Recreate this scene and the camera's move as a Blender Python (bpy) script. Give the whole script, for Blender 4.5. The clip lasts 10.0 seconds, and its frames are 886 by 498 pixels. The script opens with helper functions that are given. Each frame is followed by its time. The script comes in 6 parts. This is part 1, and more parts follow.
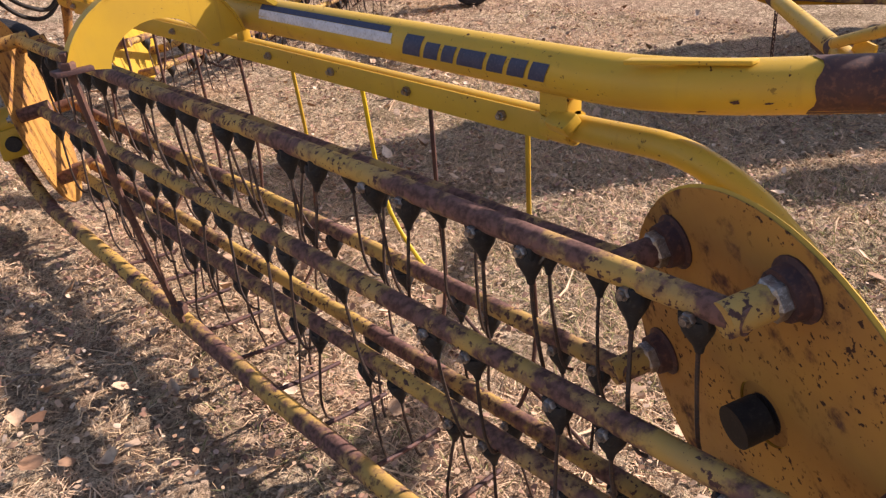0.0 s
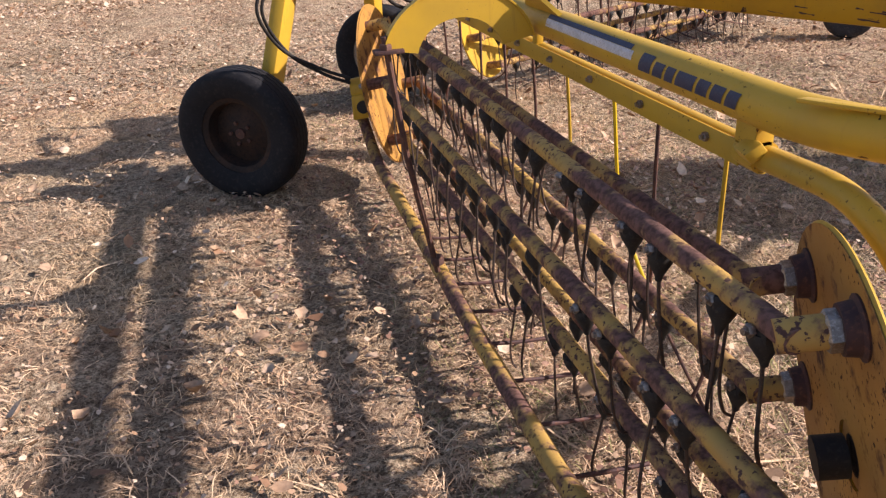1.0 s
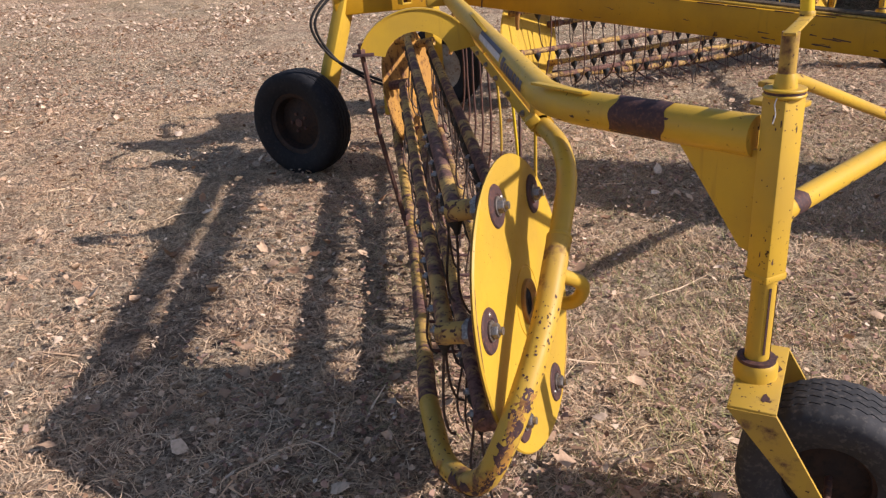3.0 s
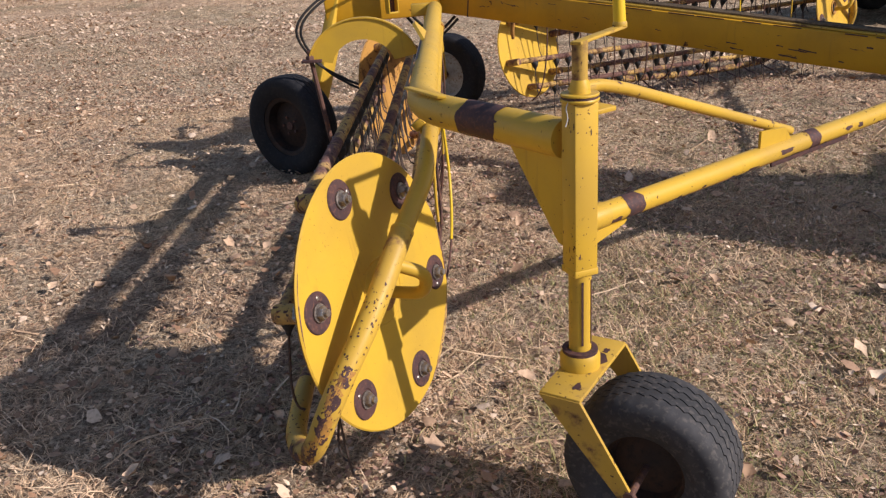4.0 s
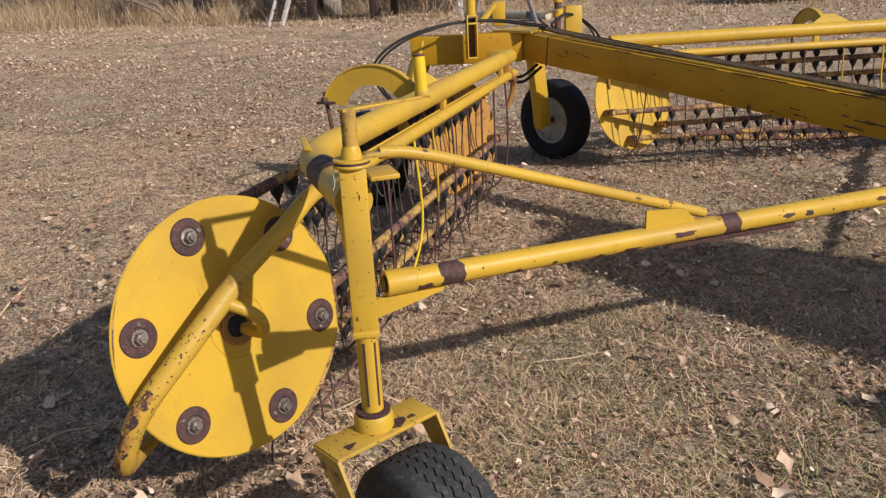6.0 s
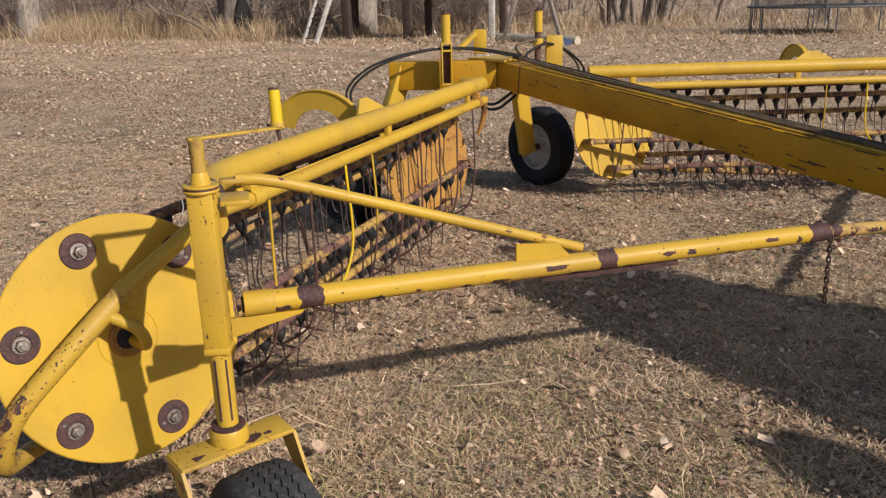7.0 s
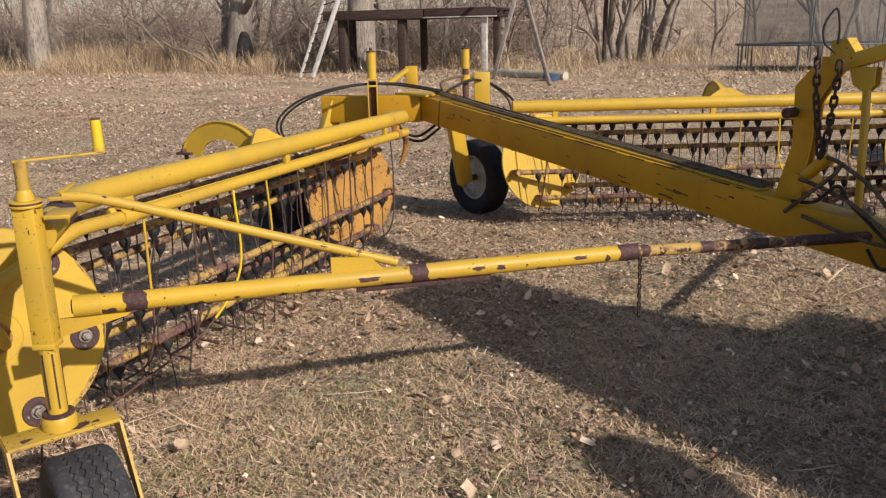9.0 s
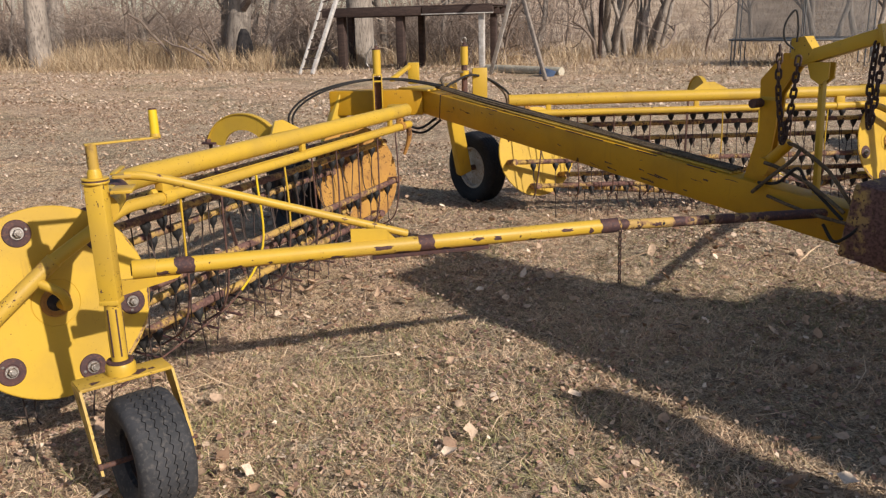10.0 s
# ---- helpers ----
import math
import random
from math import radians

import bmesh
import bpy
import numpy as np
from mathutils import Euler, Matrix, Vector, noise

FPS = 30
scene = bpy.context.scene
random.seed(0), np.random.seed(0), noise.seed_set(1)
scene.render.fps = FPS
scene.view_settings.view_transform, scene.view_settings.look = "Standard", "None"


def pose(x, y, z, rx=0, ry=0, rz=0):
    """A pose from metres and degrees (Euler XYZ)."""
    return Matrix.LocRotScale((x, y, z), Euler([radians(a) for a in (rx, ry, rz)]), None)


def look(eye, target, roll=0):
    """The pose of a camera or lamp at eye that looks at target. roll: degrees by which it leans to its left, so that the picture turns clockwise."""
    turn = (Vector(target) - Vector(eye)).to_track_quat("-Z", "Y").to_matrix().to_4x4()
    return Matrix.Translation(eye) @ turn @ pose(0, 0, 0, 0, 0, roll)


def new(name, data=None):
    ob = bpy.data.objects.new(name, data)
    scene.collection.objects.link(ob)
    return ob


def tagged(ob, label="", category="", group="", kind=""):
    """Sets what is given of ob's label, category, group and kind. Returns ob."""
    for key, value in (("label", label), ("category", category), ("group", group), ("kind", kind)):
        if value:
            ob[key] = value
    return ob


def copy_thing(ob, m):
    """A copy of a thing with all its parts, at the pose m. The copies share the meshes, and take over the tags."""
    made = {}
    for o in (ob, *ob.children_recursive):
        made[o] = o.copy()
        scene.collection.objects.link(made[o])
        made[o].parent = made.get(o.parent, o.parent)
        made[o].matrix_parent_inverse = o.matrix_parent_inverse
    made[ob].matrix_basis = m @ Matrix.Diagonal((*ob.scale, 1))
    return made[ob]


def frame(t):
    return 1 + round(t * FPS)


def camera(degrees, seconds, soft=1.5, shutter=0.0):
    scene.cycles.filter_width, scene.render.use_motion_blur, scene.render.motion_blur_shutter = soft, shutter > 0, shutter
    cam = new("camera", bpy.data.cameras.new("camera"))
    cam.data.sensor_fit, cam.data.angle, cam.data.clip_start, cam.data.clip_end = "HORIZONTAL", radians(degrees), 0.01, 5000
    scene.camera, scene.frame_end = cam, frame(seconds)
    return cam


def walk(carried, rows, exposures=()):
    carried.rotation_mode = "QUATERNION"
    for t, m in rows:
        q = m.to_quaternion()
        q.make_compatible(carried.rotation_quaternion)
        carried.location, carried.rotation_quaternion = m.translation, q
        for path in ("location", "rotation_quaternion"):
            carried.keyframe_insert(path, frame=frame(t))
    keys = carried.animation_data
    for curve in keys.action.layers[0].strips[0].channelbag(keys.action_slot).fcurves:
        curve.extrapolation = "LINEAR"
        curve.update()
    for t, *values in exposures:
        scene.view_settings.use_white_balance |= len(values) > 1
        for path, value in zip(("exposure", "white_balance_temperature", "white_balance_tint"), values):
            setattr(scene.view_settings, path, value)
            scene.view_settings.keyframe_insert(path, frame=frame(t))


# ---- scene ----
cam = camera(57.7, 10.0, 1.3)
PATH = [
    (0, (0.665, 0.767, 1.396), (1.813, 2.122, 0.475), -4.7),
    (0.5, (0.736, 0.612, 1.414), (1.442, 2.263, 0.534), -4.2),
    (1, (0.809, 0.377, 1.432), (1.239, 2.137, 0.585), -3.5),
    (1.5, (0.813, 0.07, 1.478), (1.151, 1.867, 0.667), -2.7),
    (2, (0.978, -0.198, 1.48), (1.23, 1.622, 0.69), -2.9),
    (2.2, (1.076, -0.302, 1.479), (1.294, 1.524, 0.694), -3.3),
    (3.3, (1.471, -0.691, 1.493), (1.536, 1.151, 0.716), -3.7),
    (3.5, (1.576, -0.738, 1.491), (1.614, 1.106, 0.717), -3.8),
    (4, (1.896, -0.787, 1.475), (1.835, 1.066, 0.726), -4.0),
    (4.5, (2.154, -0.704, 1.461), (1.969, 1.151, 0.738), -4.1),
    (5, (2.406, -0.701, 1.477), (2.064, 1.144, 0.786), -4.0),
    (5.2, (2.529, -0.718, 1.474), (2.123, 1.118, 0.794), -3.9),
    (6.3, (2.981, -0.612, 1.505), (2.376, 1.187, 0.872), -2.4),
    (6.5, (3.06, -0.586, 1.513), (2.436, 1.209, 0.89), -2.1),
    (7, (3.338, -0.577, 1.522), (2.676, 1.213, 0.924), -1.4),
    (7.5, (3.538, -0.512, 1.521), (2.854, 1.279, 0.951), -0.9),
    (8, (3.662, -0.434, 1.524), (2.968, 1.36, 0.979), -0.8),
    (8.5, (3.852, -0.498, 1.528), (3.156, 1.301, 0.999), -0.8),
    (9, (4.002, -0.641, 1.536), (3.308, 1.162, 1.016), -1.1),
    (9.5, (4.057, -0.847, 1.534), (3.367, 0.956, 1.011), -1.3),
    (10, (4.125, -1.036, 1.555), (3.437, 0.766, 1.026), -1.3),
]
walk(cam, [(t, look(eye, target, roll)) for t, eye, target, roll in PATH], [(0.0, 0.75, 7000, 24), (1.5, 0.48, 6600, 20), (3.5, 0.21, 6380, 18), (5.0, -0.03, 6380, 14), (7.0, -0.14, 6480, 12), (10.0, 0.03, 6500, 11)])

# ---- light ----
SUN = Vector((1.59, -0.65, 1.0)).normalized()
world = bpy.data.worlds.new("sky")
scene.world = world
world.use_nodes = True
wn = world.node_tree
sky = wn.nodes.new("ShaderNodeTexSky")
sky.sky_type = "NISHITA"
sky.sun_disc = False
sky.sun_elevation = math.asin(SUN.z)
sky.sun_rotation = math.atan2(SUN.x, SUN.y)
wn.links.new(sky.outputs[0], wn.nodes["Background"].inputs[0])
wn.nodes["Background"].inputs[1].default_value = 0.108
sun = new("sun", bpy.data.lights.new("sun", "SUN"))
sun.data.energy, sun.data.angle, sun.data.color = 5.0, radians(0.8), (1.0, 0.94, 0.86)
sun.rotation_euler = SUN.to_track_quat("Z", "Y").to_euler()

# ---- materials ----
def nodes_of(name):
    m = bpy.data.materials.new(name)
    m.use_nodes = True
    nt = m.node_tree
    return m, nt, nt.nodes["Principled BSDF"]


class Tree:
    """Shortcuts for building node trees."""

    def __init__(self, nt):
        self.nt = nt
        co = nt.nodes.new("ShaderNodeTexCoord")
        info = nt.nodes.new("ShaderNodeObjectInfo")
        shift = nt.nodes.new("ShaderNodeVectorMath")
        shift.operation = "MULTIPLY_ADD"
        nt.links.new(info.outputs["Random"], shift.inputs[0])
        shift.inputs[1].default_value = (37.0, 11.0, 23.0)
        nt.links.new(co.outputs["Object"], shift.inputs[2])
        self.co = shift.outputs[0]
        self.random = info.outputs["Random"]

    def noise(self, scale, detail=4.0, rough=0.55, stretch=None):
        n = self.nt.nodes.new("ShaderNodeTexNoise")
        n.inputs["Scale"].default_value, n.inputs["Detail"].default_value, n.inputs["Roughness"].default_value = scale, detail, rough
        src = self.co
        if stretch:
            mp = self.nt.nodes.new("ShaderNodeVectorMath")
            mp.operation = "MULTIPLY"
            mp.inputs[1].default_value = stretch
            self.nt.links.new(src, mp.inputs[0])
            src = mp.outputs[0]
        self.nt.links.new(src, n.inputs["Vector"])
        return n.outputs["Fac"]

    def ramp(self, src, lo, hi):
        r = self.nt.nodes.new("ShaderNodeMapRange")
        r.interpolation_type = "SMOOTHSTEP"
        r.inputs[1].default_value, r.inputs[2].default_value = lo, hi
        self.nt.links.new(src, r.inputs[0])
        return r.outputs[0]

    def mix(self, fac, a, b):
        m = self.nt.nodes.new("ShaderNodeMix")
        m.data_type = "RGBA"
        for sock, v in ((m.inputs[0], fac), (m.inputs[6], a), (m.inputs[7], b)):
            if isinstance(v, (int, float)):
                sock.default_value = v
            elif isinstance(v, tuple):
                sock.default_value = (*v, 1)
            else:
                self.nt.links.new(v, sock)
        return m.outputs[2]

    def math(self, op, a, b):
        m = self.nt.nodes.new("ShaderNodeMath")
        m.operation = op
        for sock, v in zip(m.inputs, (a, b)):
            if isinstance(v, (int, float)):
                sock.default_value = v
            else:
                self.nt.links.new(v, sock)
        return m.outputs[0]

    def bump(self, bsdf, height, strength, distance):
        b = self.nt.nodes.new("ShaderNodeBump")
        b.inputs["Strength"].default_value, b.inputs["Distance"].default_value = strength, distance
        self.nt.links.new(height, b.inputs["Height"])
        self.nt.links.new(b.outputs[0], bsdf.inputs["Normal"])


def paint(name, base, dull, rust, chips, patches, rough=0.42, specks=0.69, soft=0.035):
    """Enamel with grime, small chips and rust patches; chips and patches are thresholds, lower is more."""
    m, nt, b = nodes_of(name)
    t = Tree(nt)
    big, mid, fine = t.noise(3.1, 5), t.noise(15, 6, 0.65), t.noise(75, 3)
    col = t.mix(t.ramp(big, 0.38, 0.68), base, dull)
    col = t.mix(t.math("MULTIPLY", t.ramp(mid, 0.5, 0.72), 0.25), col, dull)
    chip = t.ramp(fine, specks, specks + 0.05)
    chip = t.math("MULTIPLY", chip, t.ramp(t.noise(5.5, 3), chips - 0.06, chips + 0.06))
    edge = t.math("ADD", t.math("MULTIPLY", mid, 0.55), t.math("MULTIPLY", big, 0.45))
    patch = t.ramp(edge, patches, patches + soft)
    mask = t.math("MAXIMUM", chip, patch)
    rusty = t.mix(t.ramp(fine, 0.35, 0.7), rust, tuple(c * 0.45 for c in rust))
    dust = t.math("MULTIPLY", t.ramp(t.noise(6.5, 6, 0.7), 0.5, 0.75), 0.20)
    col = t.mix(dust, col, tuple(x * 0.72 + y for x, y in zip(base, (0.085, 0.07, 0.035))))
    drip = t.math("MULTIPLY", t.ramp(t.noise(1.0, 4, 0.6, (26.0, 26.0, 2.6)), 0.60, 0.76), 0.45)
    col = t.mix(drip, col, tuple(x * 0.5 + y * 0.5 for x, y in zip(base, rust)))
    dots = t.math("MULTIPLY", t.ramp(t.noise(165, 2), 0.70, 0.735), t.ramp(t.noise(3.4, 3), 0.42, 0.58))
    mask = t.math("MAXIMUM", mask, dots)
    nt.links.new(t.mix(mask, col, rusty), b.inputs["Base Color"])
    b.inputs["Specular IOR Level"].default_value = 0.3
    r = t.math("ADD", t.math("MULTIPLY", mask, 0.4), t.math("MULTIPLY", mid, 0.25))
    nt.links.new(t.math("ADD", r, rough - 0.12), b.inputs["Roughness"])
    t.bump(b, t.math("ADD", t.math("MULTIPLY", mask, -0.6), t.math("MULTIPLY", fine, 0.25)), 0.5, 0.0015)
    return m


def rough_stuff(name, a, b_, c, scale, rough=0.85, metal=0.0, bump=0.5, dist=0.004, stretch=None, vary=0.0, shine=0.35):
    """Two colours in clouds with a third in fine grain."""
    m, nt, b = nodes_of(name)
    t = Tree(nt)
    n1, n2 = t.noise(scale, 5, 0.6, stretch), t.noise(scale * 6, 4, 0.6, stretch)
    col = t.mix(t.ramp(n1, 0.35, 0.65), a, b_)
    col = t.mix(t.ramp(n2, 0.48, 0.72), col, c)
    if vary:
        col = t.mix(t.math("MULTIPLY", t.random, vary), col, c)
    nt.links.new(col, b.inputs["Base Color"])
    b.inputs["Metallic"].default_value = metal
    b.inputs["Specular IOR Level"].default_value = shine
    nt.links.new(t.math("ADD", t.math("MULTIPLY", n2, 0.2), rough - 0.1), b.inputs["Roughness"])
    t.bump(b, t.math("ADD", n1, t.math("MULTIPLY", n2, 0.5)), bump, dist)
    return m


def island_stuff(name, colours, rough=0.8, drift=None):
    """Every loose piece takes its own colour from a band of colours."""
    m, nt, b = nodes_of(name)
    geo = nt.nodes.new("ShaderNodeNewGeometry")
    ramp = nt.nodes.new("ShaderNodeValToRGB")
    while len(ramp.color_ramp.elements) < len(colours):
        ramp.color_ramp.elements.new(0.5)
    for i, c in enumerate(colours):
        e = ramp.color_ramp.elements[i]
        e.position = i / (len(colours) - 1)
        e.color = (*c, 1)
    nt.links.new(geo.outputs["Random Per Island"], ramp.inputs[0])
    t = Tree(nt)
    col = t.mix(t.math("MULTIPLY", t.ramp(t.noise(60, 3), 0.4, 0.7), 0.35), ramp.outputs[0], tuple(x * 0.5 for x in colours[0]))
    if drift:
        for scale, amount, tone in drift:
            col = t.mix(t.math("MULTIPLY", t.ramp(t.noise(scale, 4, 0.6), 0.46, 0.64), amount), col, tone)
    nt.links.new(col, b.inputs["Base Color"])
    b.inputs["Roughness"].default_value = rough
    b.inputs["Specular IOR Level"].default_value = 0.15
    return m


RUST = (0.13, 0.058, 0.038)
YELLOW = paint("yellow_paint", (0.56, 0.345, 0.033), (0.465, 0.288, 0.038), RUST, 0.6, 0.665)
YELLOW_BRIGHT = paint("fresh_yellow_paint", (0.70, 0.475, 0.018), (0.60, 0.395, 0.02), RUST, 0.66, 0.70)
YELLOW_BEAM = paint("faded_yellow_paint", (0.56, 0.290, 0.011), (0.45, 0.232, 0.013), (0.10, 0.045, 0.025), 0.6, 0.62, 0.5)
YELLOW_SPECK = paint("chipped_yellow_paint", (0.56, 0.345, 0.034), (0.47, 0.292, 0.042), (0.13, 0.06, 0.033), 0.52, 0.622, 0.45, 0.65)
YELLOW_RUSTY = paint("rusted_yellow_paint", (0.46, 0.285, 0.075), (0.34, 0.21, 0.095), (0.185, 0.098, 0.08), 0.42, 0.452, 0.68, 0.56, 0.09)
YELLOW_WORN = paint("scraped_yellow_paint", (0.50, 0.31, 0.04), (0.40, 0.25, 0.055), (0.19, 0.095, 0.052), 0.42, 0.525, 0.5, 0.635, 0.10)
ORANGE_RUST = paint("orange_rusted_paint", (0.44, 0.225, 0.046), (0.33, 0.16, 0.042), (0.125, 0.058, 0.038), 0.5, 0.525, 0.65, 0.6, 0.1)
RUSTY = rough_stuff("rusty_steel", (0.12, 0.06, 0.045), (0.075, 0.042, 0.038), (0.19, 0.09, 0.05), 14, 0.78, 0.15, 0.4, 0.002)
PURPLE_RUST = rough_stuff("burnt_rust", (0.085, 0.042, 0.038), (0.055, 0.032, 0.034), (0.15, 0.07, 0.05), 18, 0.7, 0.2, 0.35, 0.0015)
STEEL = rough_stuff("worn_bolt_steel", (0.33, 0.30, 0.27), (0.20, 0.165, 0.14), (0.44, 0.41, 0.38), 40, 0.42, 0.8, 0.2, 0.001)
WIRE = rough_stuff("dark_tine_wire", (0.085, 0.06, 0.05), (0.05, 0.04, 0.038), (0.14, 0.08, 0.05), 30, 0.6, 0.4, 0.2, 0.001)
RUBBER = rough_stuff("black_rubber", (0.012, 0.012, 0.0135), (0.02, 0.019, 0.019), (0.038, 0.034, 0.03), 25, 0.65, 0.0, 0.25, 0.001)
TYRE = rough_stuff("dusty_tyre_rubber", (0.0085, 0.009, 0.012), (0.013, 0.013, 0.016), (0.026, 0.025, 0.026), 9, 0.75, 0.0, 0.35, 0.002, shine=0.28)
TYRE_WORN = rough_stuff("worn_grey_tyre_rubber", (0.042, 0.041, 0.044), (0.026, 0.026, 0.028), (0.085, 0.076, 0.07), 12, 0.8, 0.0, 0.4, 0.002, shine=0.4)
RIM = rough_stuff("dark_rusty_rim", (0.030, 0.021, 0.018), (0.054, 0.030, 0.021), (0.021, 0.018, 0.017), 10, 0.7, 0.3, 0.3, 0.002)
RIM_PALE = rough_stuff("pale_rim_paint", (0.42, 0.40, 0.36), (0.3, 0.27, 0.22), (0.2, 0.13, 0.08), 8, 0.6, 0.1, 0.3, 0.002)
DUSTY_HOSE = rough_stuff("dusty_hose_rubber", (0.10, 0.072, 0.046), (0.17, 0.122, 0.075), (0.045, 0.034, 0.026), 16, 0.9, 0.0, 0.25, 0.001, shine=0.15)
HOSE = rough_stuff("hydraulic_hose_rubber", (0.014, 0.013, 0.013), (0.024, 0.021, 0.019), (0.045, 0.038, 0.032), 20, 0.7, 0.0, 0.2, 0.001, shine=0.3)
CHAIN = rough_stuff("rusty_chain_steel", (0.075, 0.045, 0.038), (0.045, 0.03, 0.028), (0.12, 0.065, 0.04), 40, 0.65, 0.4, 0.3, 0.001)
NAVY = rough_stuff("navy_decal", (0.028, 0.036, 0.075), (0.04, 0.05, 0.095), (0.07, 0.075, 0.11), 40, 0.5, 0.0, 0.1, 0.0005)
WHITE = rough_stuff("white_decal", (0.62, 0.62, 0.64), (0.5, 0.5, 0.52), (0.4, 0.37, 0.33), 30, 0.45, 0.0, 0.1, 0.0005)
PLANK = rough_stuff("weathered_dark_plank", (0.045, 0.028, 0.023), (0.07, 0.044, 0.036), (0.03, 0.019, 0.016), 3, 0.9, 0.0, 0.5, 0.006, (1, 1, 5))
POLE = rough_stuff("weathered_pale_pole", (0.5, 0.46, 0.42), (0.36, 0.32, 0.28), (0.6, 0.57, 0.53), 3, 0.8, 0.0, 0.3, 0.003)
LOGWOOD = rough_stuff("barkless_log_wood", (0.46, 0.40, 0.30), (0.34, 0.29, 0.215), (0.58, 0.52, 0.41), 3, 0.85, 0.0, 0.3, 0.004)
GREYWOOD = rough_stuff("grey_weathered_wood", (0.235, 0.19, 0.155), (0.17, 0.135, 0.11), (0.32, 0.27, 0.225), 3, 0.85, 0.0, 0.3, 0.004)
BARK = rough_stuff("grey_cottonwood_bark", (0.42, 0.355, 0.295), (0.29, 0.24, 0.195), (0.085, 0.066, 0.056), 4.5, 0.95, 0.0, 1.0, 0.06, (1, 1, 0.18), 0.3)
TWIG = rough_stuff("bare_twig_bark", (0.195, 0.145, 0.116), (0.115, 0.083, 0.067), (0.30, 0.235, 0.188), 2.5, 0.95, 0.0, 0.3, 0.01, None, 0.5)
CHAR = rough_stuff("charred_wood", (0.022, 0.02, 0.022), (0.04, 0.034, 0.032), (0.06, 0.05, 0.045), 5, 0.95, 0.0, 0.8, 0.03)
GALV = rough_stuff("galvanised_pipe", (0.13, 0.13, 0.13), (0.085, 0.082, 0.08), (0.18, 0.175, 0.17), 6, 0.6, 0.3, 0.1, 0.001)
BLUE = rough_stuff("faded_blue_plastic", (0.06, 0.10, 0.19), (0.045, 0.075, 0.15), (0.1, 0.14, 0.22), 5, 0.6)
DARKCAR = rough_stuff("dark_red_machine_paint", (0.10, 0.008, 0.01), (0.07, 0.008, 0.01), (0.04, 0.01, 0.01), 4, 0.4)
BLACK = rough_stuff("black_machine_paint", (0.012, 0.012, 0.014), (0.02, 0.02, 0.022), (0.03, 0.03, 0.03), 5, 0.5)
STRAW = island_stuff("dead_grass_blade", [(0.22, 0.128, 0.078), (0.72, 0.485, 0.305), (0.93, 0.68, 0.45), (0.46, 0.292, 0.18), (0.95, 0.72, 0.49), (0.62, 0.405, 0.25)], 0.7, [(3.2, 0.25, (0.30, 0.175, 0.11)), (2.4, 0.5, (0.93, 0.675, 0.45)), (1.7, 0.3, (0.42, 0.345, 0.165))])
GREENISH = island_stuff("half_green_grass_blade", [(0.200, 0.206, 0.075), (0.325, 0.312, 0.125), (0.450, 0.400, 0.188), (0.150, 0.163, 0.062)])
LEAF_PALE = island_stuff("bleached_leaf", [(0.50, 0.345, 0.235), (0.72, 0.535, 0.385), (0.82, 0.64, 0.48), (0.33, 0.215, 0.145), (0.62, 0.425, 0.285)])
LITTER = island_stuff("rotting_leaf_bits", [(0.213, 0.115, 0.083), (0.338, 0.200, 0.144), (0.475, 0.300, 0.219), (0.163, 0.088, 0.065), (0.575, 0.388, 0.294)])
LEAF = island_stuff("dry_leaf", [(0.26, 0.148, 0.09), (0.48, 0.315, 0.20), (0.86, 0.68, 0.51), (0.34, 0.205, 0.128), (0.66, 0.47, 0.32), (0.22, 0.118, 0.072), (0.44, 0.28, 0.175), (0.78, 0.58, 0.41)])
TALLGRASS = island_stuff("tall_dry_grass", [(0.33, 0.222, 0.122), (0.62, 0.45, 0.275), (0.74, 0.57, 0.375), (0.27, 0.178, 0.105), (0.50, 0.36, 0.225)])
FIELD = island_stuff("bleached_field_grass", [(0.44, 0.335, 0.24), (0.55, 0.43, 0.32), (0.62, 0.50, 0.38), (0.38, 0.28, 0.20)])
STEMS = island_stuff("thicket_stem", [(0.15, 0.108, 0.085), (0.36, 0.275, 0.215), (0.52, 0.42, 0.34), (0.22, 0.158, 0.122), (0.44, 0.325, 0.24), (0.19, 0.135, 0.105)])


